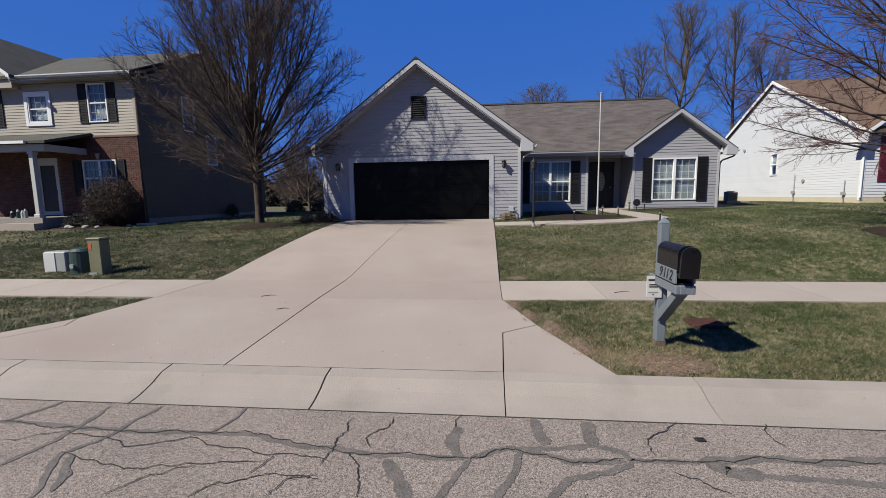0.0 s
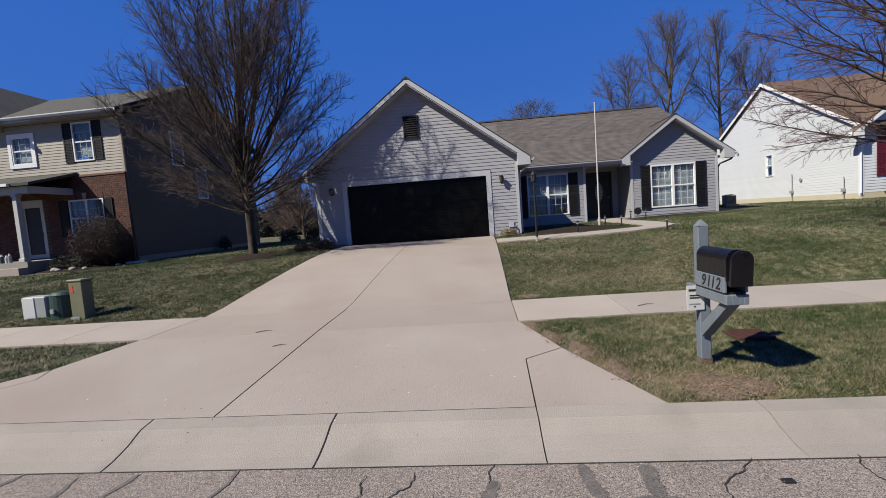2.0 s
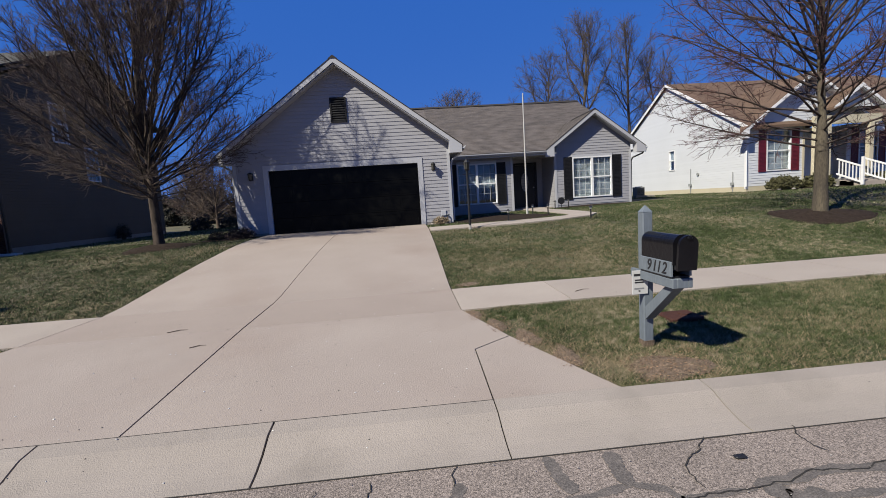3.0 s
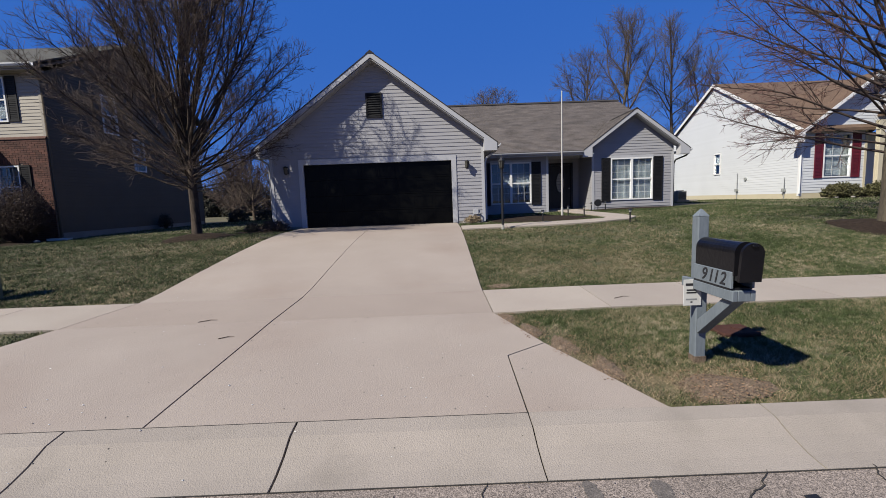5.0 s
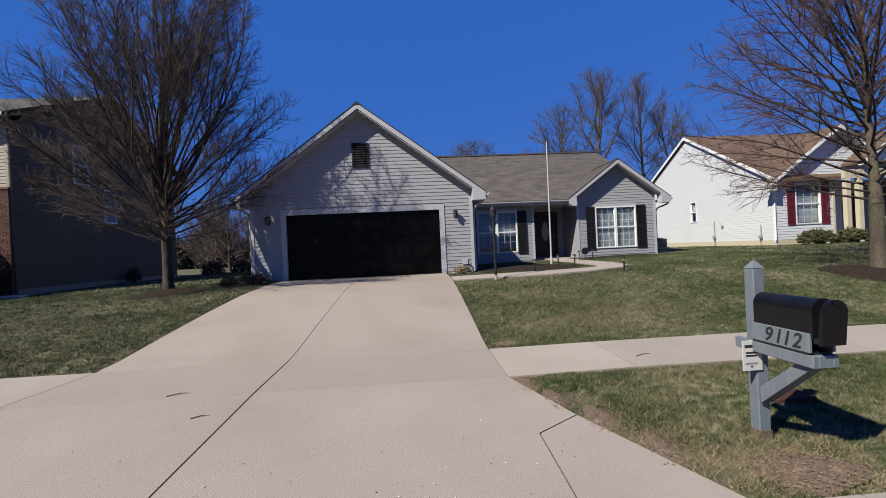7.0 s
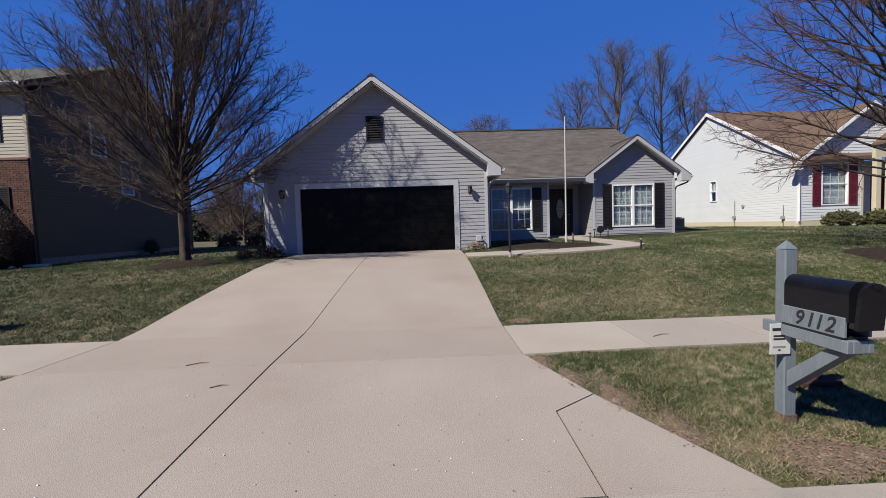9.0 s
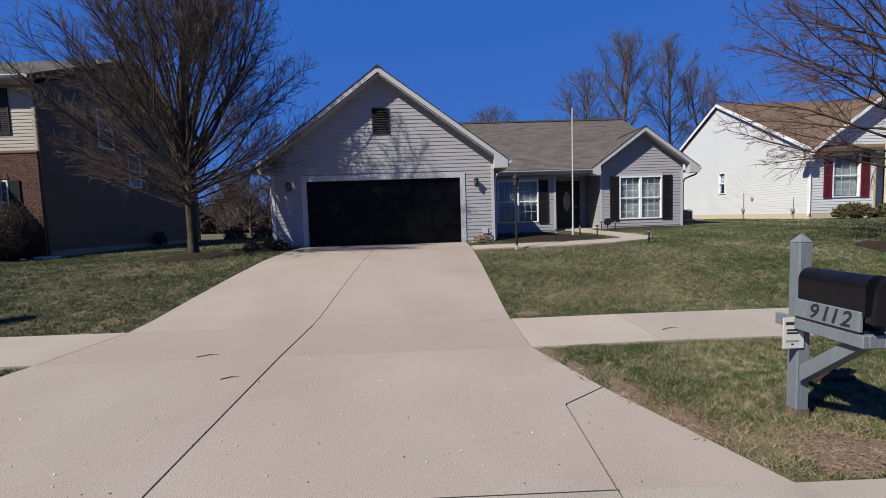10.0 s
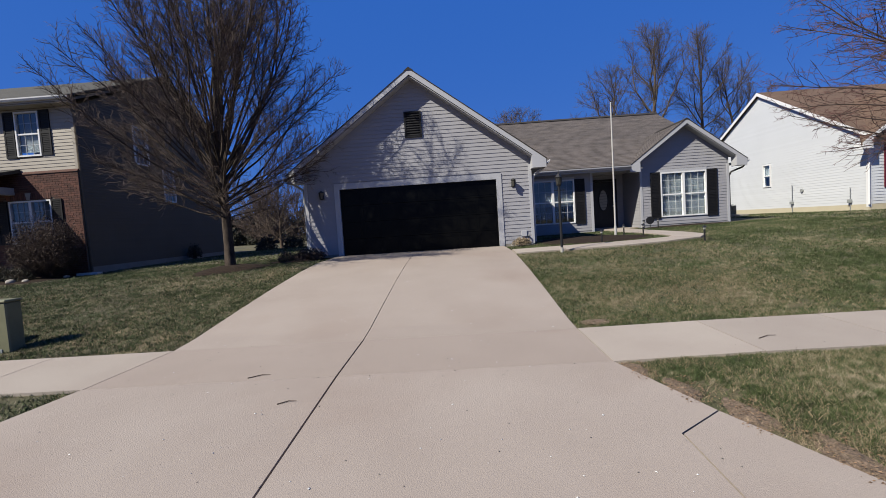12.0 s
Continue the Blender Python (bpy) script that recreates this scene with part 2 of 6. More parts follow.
def cyl(bm, p0, p1, r0, r1=None, n=12):
    p0, p1 = Vector(p0), Vector(p1)
    r1 = r0 if r1 is None else r1
    way = p1 - p0
    m = Matrix.Translation((p0 + p1) / 2) @ way.to_track_quat("Z", "Y").to_matrix().to_4x4()
    bmesh.ops.create_cone(bm, cap_ends=True, segments=n, radius1=r0, radius2=r1, depth=way.length, matrix=m)
    return bm


def prism(pts, way):
    """A flat polygon pushed along a vector."""
    bm = bmesh.new()
    a = [bm.verts.new(p) for p in pts]
    b = [bm.verts.new(Vector(p) + Vector(way)) for p in pts]
    bm.faces.new(a)
    bm.faces.new(b[::-1])
    for i in range(len(a)):
        j = (i + 1) % len(a)
        bm.faces.new((a[j], a[i], b[i], b[j]))
    return bm


# ---- ground shape ----
PROFILE_Y = (-400, 2.49, 2.60, 2.75, 2.90, 3.05, 5.55, 6.82, 7.3, 8.5, 10.0, 11.5, 12.7, 15.0, 20.0, 30.0, 60, 400)
PROFILE_Z = (0.0, 0.0, 0.008, 0.046, 0.113, 0.138, 0.215, 0.245, 0.285, 0.445, 0.632, 0.79, 0.885, 0.93, 1.0, 1.0, 1.0, 1.0)


def gz(x, y):
    """Height of the land: a rolled kerb, a gentle verge and a lawn that rises to the houses."""
    z = np.interp(y, PROFILE_Y, PROFILE_Z)
    s = np.clip((np.asarray(y) - 7.0) / 3.0, 0, 1)
    edge = np.interp(y, [3.06, 4.41, 5.55, 6.82], [1.18, 0.62, 0.30, 0.30])
    swell = np.interp(y, [3.06, 3.5, 4.5, 5.55, 6.82, 7.5], [0, 0.052, 0.058, 0.020, 0.012, 0.0]) * np.clip((np.asarray(x) - edge) / 0.7, 0, 1)
    return z + swell + s * (0.012 * np.clip(x, 0, 18) - 0.02 * np.clip(-6 - np.asarray(x), 0, 9))


def gzf(x, y):
    return float(gz(x, y))


# ---- ground, road and paving ----
XS = sorted(set([-400, -200, -100, -60, -40] + [round(-30 + 0.5 * i, 2) for i in range(121)] + [40, 60, 100, 200, 400]))
YS = sorted(set([-400, -200, -100, -50, -25, -12, -6, -3, 0, 1.5, 2.4, 2.49] + [2.60, 2.75, 2.90, 3.05] + [round(3.25 + 0.25 * i, 2) for i in range(80)] + [24, 26, 30, 36, 45, 60, 100, 200, 400]))


def ground_sheet():
    gx, gy = np.meshgrid(XS, YS)
    z = gz(gx, gy) - 0.035
    z = np.where((gy < 3.0), np.minimum(z, -0.10), z)
    z = np.where((gx > -5.0) & (gx < 0.0) & (gy > 2.5) & (gy < 14.5), z - 0.03, z)
    co = np.stack([gx, gy, z], -1).reshape(-1, 3)
    nx, ny = len(XS), len(YS)
    faces = [(j * nx + i, j * nx + i + 1, (j + 1) * nx + i + 1, (j + 1) * nx + i) for j in range(ny - 1) for i in range(nx - 1)]
    me = bpy.data.meshes.new("ground")
    me.from_pydata(co.tolist(), [], faces)
    me.materials.append(M_SOIL)
    me.shade_smooth()
    return tagged(new("ground", me), "patchy spring lawn soil sloping up to the houses", "ground", kind="structure")


ground_sheet()
road = tagged(part("road", boxes((-200, 200, -7.5, 2.49, -0.12, 0.0)), M_ASPHALT), "worn pinkish grey asphalt road with sealed cracks", "road", kind="structure")


def slab_mesh(name, poly, material, thick=0.10, lift=0.0, step=0.25):
    """A paving piece that follows the land: outline in plan, cut at even steps of y."""
    bm = bmesh.new()
    bm.faces.new([bm.verts.new((x, y, 0)) for x, y in poly])
    y0, y1 = min(p[1] for p in poly), max(p[1] for p in poly)
    cuts = sorted(set([y for y in PROFILE_Y if y0 < y < y1] + [y0 + step * i for i in range(1, int((y1 - y0) / step) + 1)]))
    for y in cuts:
        bmesh.ops.bisect_plane(bm, geom=bm.verts[:] + bm.edges[:] + bm.faces[:], plane_co=(0, y, 0), plane_no=(0, 1, 0))
    top = bm.faces[:]
    r = bmesh.ops.extrude_face_region(bm, geom=top)
    low = [v for v in r["geom"] if isinstance(v, bmesh.types.BMVert)]
    for v in bm.verts:
        v.co.z = gzf(v.co.x, v.co.y) + lift
    for v in low:
        v.co.z -= thick
    me = bpy.data.meshes.new(name)
    bmesh.ops.recalc_face_normals(bm, faces=bm.faces)
    bm.to_mesh(me)
    bm.free()
    me.materials.append(material)
    return me


driveway = thing("driveway", (-2.4, 3.0, 0.1), "pale concrete driveway in large slabs with one long joint", "driveway", kind="structure")
DRIVE_SLABS = (
    ((-5.17, 6.826), (-2.608, 6.826), (-2.504, 14.70), (-5.02, 14.70)),
    ((-2.595, 6.826), (0.215, 6.826), (0.20, 14.70), (-2.496, 14.70)),
    ((-5.31, 5.553), (-2.621, 5.553), (-2.611, 6.823), (-5.17, 6.823)),
    ((-2.600, 5.553), (0.222, 5.553), (0.215, 6.823), (-2.591, 6.823)),
    ((-2.592, 3.062), (-2.621, 5.550), (-5.33, 5.550), (-5.57, 4.43), (-5.44, 4.12), (-6.22, 3.062)),
    ((-2.576, 3.062), (0.148, 3.062), (0.178, 4.128), (0.600, 4.426), (0.228, 5.550), (-2.600, 5.550)),
    ((0.161, 3.062), (1.165, 3.062), (0.605, 4.414), (0.190, 4.119)),
    ((-5.58, 4.41), (-5.455, 4.115), (-6.24, 3.062), (-6.60, 3.062)),
)
for i, poly in enumerate(DRIVE_SLABS):
    link("slab", slab_mesh("slab", poly, M_BAND if i in (2, 3) else M_CONC), driveway)

pavement = thing("pavement", (0, 6.2, 0.2), "pale concrete pavement crossing the driveway between two strips of grass", "pavement", kind="structure")
for i in range(16):
    x0 = 0.234 + 1.52 * i
    link("slab", slab_mesh("slab", ((x0 if i else 0.234, 5.553), (x0 + 1.508, 5.553), (x0 + 1.508, 6.823), (x0 if i else 0.227, 6.823)), M_WALK), pavement)
    x1 = -5.322 - 1.52 * i
    link("slab", slab_mesh("slab", ((x1 - 1.508, 5.553), (x1, 5.553), (x1 + (0.14 if i == 0 else 0), 6.823), (x1 - 1.508, 6.823)), M_WALK), pavement)

kerb = thing("kerb", (0, 2.75, 0), "rolled concrete kerb in short sections with open dark joints", "kerb", kind="structure")


def kerb_mesh(x0, x1):
    ys = [2.497, 2.56, 2.62, 2.69, 2.76, 2.83, 2.90, 2.97, 3.02, 3.048]
    prof = [(y, float(np.interp(y, PROFILE_Y, PROFILE_Z)) + 0.004 + 0.006 * math.sin((y - 2.5) * 5.6)) for y in ys]
    return prism([(x0, y, z) for y, z in prof] + [(x0, 3.048, -0.15), (x0, 2.497, -0.15)], (x1 - x0, 0, 0))


for i in range(-16, 17):
    x0 = 0.158 + (1.655 if i > 0 else 1.637) * i
    gap = 0.016 if i in (-2, -3, -4) else 0.010
    part("kerb_section", kerb_mesh(x0, x0 + (1.655 if i >= 0 else 1.637) - gap), M_KERB, kerb)

fill = [(y, float(np.interp(y, PROFILE_Y, PROFILE_Z)) - 0.022) for y in (2.50, 2.6, 2.75, 2.9, 3.03, 3.05)]
part("joint_dirt", prism([(-26, y, z) for y, z in fill] + [(-26, 3.05, -0.14), (-26, 2.50, -0.14)], (52, 0, 0)), M_CRACK, kerb)

garden_path = thing("garden_path", (3, 13, 0.9), "pale concrete garden path curving to the front door", "path", kind="structure")
PATH_LINE = ((0.23, 12.72), (1.5, 12.72), (3.0, 12.74), (4.0, 12.86), (4.9, 13.12), (5.35, 13.75), (5.4, 15.1), (5.32, 16.7), (5.25, 18.2), (5.4, 19.9))


def path_edges():
    pts = [Vector(p) for p in PATH_LINE]
    out = []
    for i, p in enumerate(pts):
        d = (pts[min(i + 1, len(pts) - 1)] - pts[max(i - 1, 0)]).normalized()
        side = Vector((-d.y, d.x)) * 0.43
        out.append((p + side, p - side))
    return out


EDGES = path_edges()
for (a, b), (c, d) in zip(EDGES, EDGES[1:]):
    g = 0.008
    link("slab", slab_mesh("slab", [tuple(p) for p in (a.lerp(c, g), c.lerp(a, g), d.lerp(b, g), b.lerp(d, g))], M_WALK, lift=0.012), garden_path)

for x0, x1, filling in ((-6.55, 0.16, M_CRACK), (0.16, 1.17, M_KERB)):
    part("joint_dirt", prism([(x0, 3.0485, 0.1405), (x0, 3.0615, 0.1405), (x0, 3.0615, 0.02), (x0, 3.0485, 0.02)], (x1 - x0, 0, 0)), filling, driveway)


# ---- houses ----


def wall_panel(bm, x0, x1, y, thick, z0, z1, holes=(), m=None):
    """A wall along x with its outer face at y, cut through by rectangular openings."""
    xs = sorted({x0, x1, *[v for h in holes for v in h[:2]]})
    zs = sorted({z0, z1, *[v for h in holes for v in h[2:]]})
    for a, b in zip(xs, xs[1:]):
        run = None
        for c, d in zip(zs, zs[1:]):
            solid = not any(h[0] < (a + b) / 2 < h[1] and h[2] < (c + d) / 2 < h[3] for h in holes)
            if solid:
                run = (run[0], d) if run else (c, d)
            if run and (not solid or d == zs[-1]):
                box(bm, a, b, y, y + thick, run[0], run[1], m)
                run = None
    return bm


def siding(parent, x0, x1, y, z0, z1, material, course=0.105, holes=(), rake=None, m=None, name="siding_board", lap=0.019):
    """Lapped boards on a wall along x, outer side towards -y. rake(z) gives the gable's limits."""
    z = z0
    while z < z1 - 0.01:
        top = min(z + course, z1)
        mid = (z + top) / 2
        spans = [(x0, x1)]
        for h in holes:
            if h[2] < mid < h[3]:
                spans = [s for a, b in spans for s in ((a, min(b, h[0])), (max(a, h[1]), b)) if s[1] - s[0] > 0.03]
        for a, b in spans:
            a0, b0, a1, b1 = a, b, a, b
            if rake:
                lo, hi = rake(z), rake(top)
                a0, b0, a1, b1 = max(a, lo[0]), min(b, lo[1]), max(a, hi[0]), min(b, hi[1])
                if b0 - a0 < 0.05:
                    continue
                if b1 < a1:
                    a1 = b1 = (a1 + b1) / 2
            bm = bmesh.new()
            co = [(a0, y - lap, z), (b0, y - lap, z), (b1, y - 0.005, top), (a1, y - 0.005, top), (a0, y + 0.003, z), (b0, y + 0.003, z), (b1, y + 0.003, top), (a1, y + 0.003, top)]
            v = [bm.verts.new(c) for c in co]
            for f in ((0, 1, 2, 3), (5, 4, 7, 6), (0, 4, 5, 1), (3, 2, 6, 7), (0, 3, 7, 4), (1, 5, 6, 2)):
                bm.faces.new([v[i] for i in f])
            if m is not None:
                bmesh.ops.transform(bm, matrix=m, verts=bm.verts)
            part(name, bm, material, parent)
        z = top


def window(parent, x0, x1, y, z0, z1, bays=1, cols=3, rows=3, m=None, frame_mat=None, grid=True, name="window", blind=0.55):
    """A vinyl sash window: frame with mullions and meeting rails, panes, grilles and a blind behind."""
    fm = frame_mat or M_WHITE
    fw = 0.055
    bm = bmesh.new()
    for d in ((x0, x0 + fw, z0, z1), (x1 - fw, x1, z0, z1), (x0 + fw, x1 - fw, z0, z0 + fw), (x0 + fw, x1 - fw, z1 - fw, z1)):
        box(bm, d[0], d[1], y - 0.045, y + 0.06, d[2], d[3], m)
    w = (x1 - x0 - fw) / bays
    for i in range(1, bays):
        xm = x0 + fw / 2 + w * i
        box(bm, xm - 0.05, xm + 0.05, y - 0.04, y + 0.06, z0 + fw, z1 - fw, m)
    win = part(name, bm, fm, parent, "white vinyl sash window with grilles")
    zm = (z0 + z1) / 2
    for i in range(bays):
        a = x0 + fw / 2 + w * i + (0.05 if i else fw / 2)
        b = x0 + fw / 2 + w * (i + 1) - (0.05 if i < bays - 1 else fw / 2)
        part("meeting_rail", boxes((a, b, y - 0.02, y + 0.04, zm - 0.025, zm + 0.025), m=m), fm, win)
        for c, d in ((z0 + fw, zm - 0.025), (zm + 0.025, z1 - fw)):
            pane = part("pane", boxes((a, b, y + 0.012, y + 0.018, c, d), m=m), M_GLASS, win, "clear window pane")
            pane.visible_shadow = False
            if grid:
                g = bmesh.new()
                for k in range(1, cols):
                    xk = a + (b - a) * k / cols
                    box(g, xk - 0.008, xk + 0.008, y - 0.004, y + 0.008, c, d, m)
                for k in range(1, rows):
                    zk = c + (d - c) * k / rows
                    box(g, a, b, y - 0.003, y + 0.007, zk - 0.008, zk + 0.008, m)
                part("grille", g, M_GRILLE, win)
    if blind:
        part("blind", boxes((x0 + fw, x1 - fw, y + 0.10, y + 0.11, z1 - (z1 - z0) * blind, z1 - 0.03), m=m), M_CURTAIN, win, "pale blind")
    # plain dark grey board 1.2 m behind the panes
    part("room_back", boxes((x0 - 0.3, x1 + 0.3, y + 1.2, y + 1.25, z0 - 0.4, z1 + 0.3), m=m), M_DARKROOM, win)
    return win


def shutter(parent, x0, x1, y, z0, z1, material, m=None, label="black louvred shutter"):
    bm = boxes((x0, x0 + 0.05, y - 0.05, y - 0.015, z0, z1), (x1 - 0.05, x1, y - 0.05, y - 0.015, z0, z1), m=m)
    zm = (z0 + z1) / 2
    for c, d in ((z0, z0 + 0.07), (zm - 0.035, zm + 0.035), (z1 - 0.07, z1)):
        box(bm, x0 + 0.05, x1 - 0.05, y - 0.048, y - 0.015, c, d, m)
    for c, d in ((z0 + 0.07, zm - 0.035), (zm + 0.035, z1 - 0.07)):
        n = max(3, int((d - c) / 0.06))
        for i in range(n):
            z = c + (d - c) * i / n
            box(bm, x0 + 0.05, x1 - 0.05, y - 0.040, y - 0.018, z, z + (d - c) / n * 0.72, m)
        box(bm, x0 + 0.05, x1 - 0.05, y - 0.024, y - 0.015, c, d, m)
    return part("shutter", bm, material, parent, label)


def gable_roof_x(bm, cx, half, slope, apex, y0, y1, t=0.11):
    """Two slopes with the ridge along y; the top surface starts at apex."""
    for s in (-1, 1):
        e = (cx + s * half, apex - slope * half)
        pts = [(cx, y0, apex), (e[0], y0, e[1]), (e[0], y0, e[1] - t), (cx, y0, apex - t)]
        b = prism(pts, (0, y1 - y0, 0))
        me = bpy.data.meshes.new("tmp")
        b.to_mesh(me)
        b.free()
        bm.from_mesh(me)
        bpy.data.meshes.remove(me)
    return bm


def gable_into(bm, cx, half, slope, apex, y0, back, t=0.11):
    """Two slopes with the ridge along y that run back until they meet the main roof; back(z) is the main roof's y at that height."""
    for s in (-1, 1):
        ex, ez = cx + s * half, apex - slope * half
        pts = [(cx, y0, apex), (ex, y0, ez), (ex, max(back(ez), y0 + 0.05), ez), (cx, back(apex), apex)]
        add_prism(bm, pts, (0, 0, -t))
    return bm


def add_prism(bm, pts, way):
    b = prism(pts, way)
    me = bpy.data.meshes.new("tmp")
    b.to_mesh(me)
    b.free()
    bm.from_mesh(me)
    bpy.data.meshes.remove(me)
    return bm


def rake_trim(parent, cx, half, slope, apex, y, depth, material, returns=True):
    """Fascia boards and soffits along a gable's rakes, with boxed eave returns."""
    for s in (-1, 1):
        bm = bmesh.new()
        ex, ez = cx + s * half, apex - slope * half
        add_prism(bm, [(cx, y - 0.006, apex - 0.012), (ex, y - 0.006, ez - 0.012), (ex, y - 0.006, ez - 0.165), (cx, y - 0.006, apex - 0.180)], (0, 0.036, 0))
        add_prism(bm, [(cx, y + 0.031, apex - 0.20), (ex, y + 0.031, ez - 0.18), (ex, y + 0.031, ez - 0.20), (cx, y + 0.031, apex - 0.22)], (0, depth - 0.031, 0))
        part("rake_fascia", bm, material, parent)
        if returns:
            inner = ex - s * 0.42
            iz = apex - slope * abs(inner - cx)
            part("eave_return", prism([(ex - s * 0.004, y - 0.009, ez - 0.03), (ex - s * 0.004, y - 0.009, ez - 0.26), (inner, y - 0.009, ez - 0.26), (inner, y - 0.009, iz - 0.18)], (0, depth, 0)), material, parent)


def shingles(bm_pts, n_rows, parent, material, name="shingle_course"):
    """Rows of shingle courses lying on a roof plane given by four corners: eave a, eave b, ridge b, ridge a."""
    a, b, c, d = [Vector(p) for p in bm_pts]
    nrm = (b - a).cross(d - a).normalized()
    bm = bmesh.new()
    for i in range(n_rows):
        f0, f1 = i / n_rows, (i + 1.02) / n_rows
        p = [a.lerp(d, f0) + nrm * 0.017, b.lerp(c, f0) + nrm * 0.017, b.lerp(c, min(f1, 1)) + nrm * 0.004, a.lerp(d, min(f1, 1)) + nrm * 0.004]
        q = [a.lerp(d, f0) + nrm * 0.001, b.lerp(c, f0) + nrm * 0.001]
        v = [bm.verts.new(x) for x in p + q]
        bm.faces.new(v[:4])
        bm.faces.new((v[0], v[4], v[5], v[1]))
    return tagged(part(name, bm, material, parent), kind="stuff")


# main house: garage gable, recessed entry, small wing
house = thing("house", (2, 17, 0.9), "single-storey house in grey vinyl siding with a garage gable", "house")
GX, GHALF, GY = -2.39, 3.55, 14.775
SL = 0.74
G_APEX = 6.42
gd = (-4.84, 0.07, 0.905, 3.005)
walls = bmesh.new()
wall_panel(walls, GX - GHALF, GX + GHALF, GY, 0.15, 0.80, 3.45, [(-4.90, 0.13, 0.5, 3.06)])
add_prism(walls, [(GX - GHALF, GY, 3.45), (GX + GHALF, GY, 3.45), (GX + GHALF, GY, G_APEX - SL * GHALF - 0.16), (GX, GY, G_APEX - 0.16), (GX - GHALF, GY, G_APEX - SL * GHALF - 0.16)], (0, 0.15, 0))
box(walls, GX - GHALF, GX - GHALF + 0.15, GY + 0.15, 31.0, 0.7, 3.55)
box(walls, GX + GHALF - 0.15, GX + GHALF, GY + 0.15, 19.3, 0.7, 3.55)
WY, DY, RY = 19.3, 21.05, 19.27
EW = (1.93, 3.70, 1.42, 3.22)
RW = (7.18, 9.03, 1.43, 3.25)
wall_panel(walls, 1.16, 4.45, WY, 0.15, 0.8, 3.55, [EW])
box(walls, 4.30, 4.45, WY + 0.15, DY, 0.8, 3.55)
wall_panel(walls, 4.30, 6.51, DY, 0.15, 0.8, 3.55, [(5.0, 5.97, 1.10, 3.17)])
box(walls, 6.36, 6.51, RY + 0.15, DY, 0.8, 3.55)
wall_panel(walls, 6.36, 9.94, RY, 0.15, 0.8, 3.5, [RW])
RC, RHALF, R_APEX = 8.15, 1.79, 5.28
add_prism(walls, [(6.36, RY, 3.5), (9.94, RY, 3.5), (9.94, RY, R_APEX - SL * RHALF - 0.16), (RC, RY, R_APEX - 0.16), (6.36, RY, R_APEX - SL * RHALF - 0.16)], (0, 0.15, 0))
box(walls, 9.79, 9.94, RY + 0.15, 31.0, 0.8, 3.55)
box(walls, GX - GHALF, 9.94, 31.0, 31.15, 0.7, 3.55)
house_wall = part("wall", walls, M_SIDING, house)
part("interior_floor", boxes((GX - GHALF + 0.15, 9.79, 21.3, 31.0, 0.95, 1.10)), M_DARKROOM, house)


def g_rake(z):
    w = (G_APEX - 0.16 - z) / SL
    return (GX - w, GX + w)


def r_rake(z):
    w = (R_APEX - 0.16 - z) / SL
    return (RC - w, RC + w)


VENT = (-2.66, -2.13, 4.46, 5.25)
siding(house_wall, GX - GHALF + 0.09, GX + GHALF - 0.09, GY, 0.98, G_APEX - 0.2, M_SIDING, 0.118, [(-5.0, 0.23, 0.0, 3.18), VENT], g_rake)
siding(house_wall, 1.2, 4.36, WY, 1.08, 3.5, M_SIDING, 0.118, [(EW[0] - 0.02, EW[1] + 0.02, EW[2] - 0.04, EW[3] + 0.10)])
siding(house_wall, 6.45, 9.85, RY, 1.14, R_APEX - 0.2, M_SIDING, 0.118, [(RW[0] - 0.02, RW[1] + 0.02, RW[2] - 0.05, RW[3] + 0.12)], r_rake)
siding(house_wall, 4.45, 5.0 - 0.10, DY, 1.08, 3.5, M_SIDING, 0.118)
siding(house_wall, 6.07, 6.36, DY, 1.08, 3.5, M_SIDING, 0.118)
# wing's side wall facing the porch, and the garage's side wall
SIDE = Matrix(((0, 1, 0, 0), (-1, 0, 0, 0), (0, 0, 1, 0), (0, 0, 0, 1)))
siding(house_wall, -DY, -RY - 0.07, 6.36, 1.08, 3.5, M_SIDING, 0.118, m=SIDE)
for d in ((GX - GHALF - 0.006, GX - GHALF + 0.09, GY - 0.03, GY, 0.95, 3.40), (GX + GHALF - 0.09, GX + GHALF + 0.006, GY - 0.03, GY, 0.95, 3.40),
          (4.36, 4.456, WY - 0.03, WY, 1.0, 3.45), (6.354, 6.45, RY - 0.03, RY, 1.05, 3.45), (9.85, 9.946, RY - 0.03, RY, 1.05, 3.45)):
    part("corner_post", boxes(d), M_TRIM, house)
part("window_head_trim", boxes((RW[0] - 0.02, RW[1] + 0.02, RY - 0.035, RY, RW[3], RW[3] + 0.12)), M_TRIM, house)
part("window_head_trim", boxes((EW[0] - 0.02, EW[1] + 0.02, WY - 0.035, WY, EW[3], EW[3] + 0.10)), M_TRIM, house)
for d in ((-5.0, -4.84, GY - 0.035, GY + 0.1, 0.93, 3.005), (0.07, 0.23, GY - 0.035, GY + 0.1, 0.93, 3.005), (-5.0, 0.23, GY - 0.035, GY + 0.1, 3.005, 3.18)):
    part("door_trim", boxes(d), M_TRIM, house)
for d in ((GX - GHALF + 0.01, -4.90, GY - 0.012, GY, 0.7, 0.98), (0.13, GX + GHALF - 0.01, GY - 0.012, GY, 0.7, 0.98)):
    part("foundation", boxes(d), M_FOUND, house)

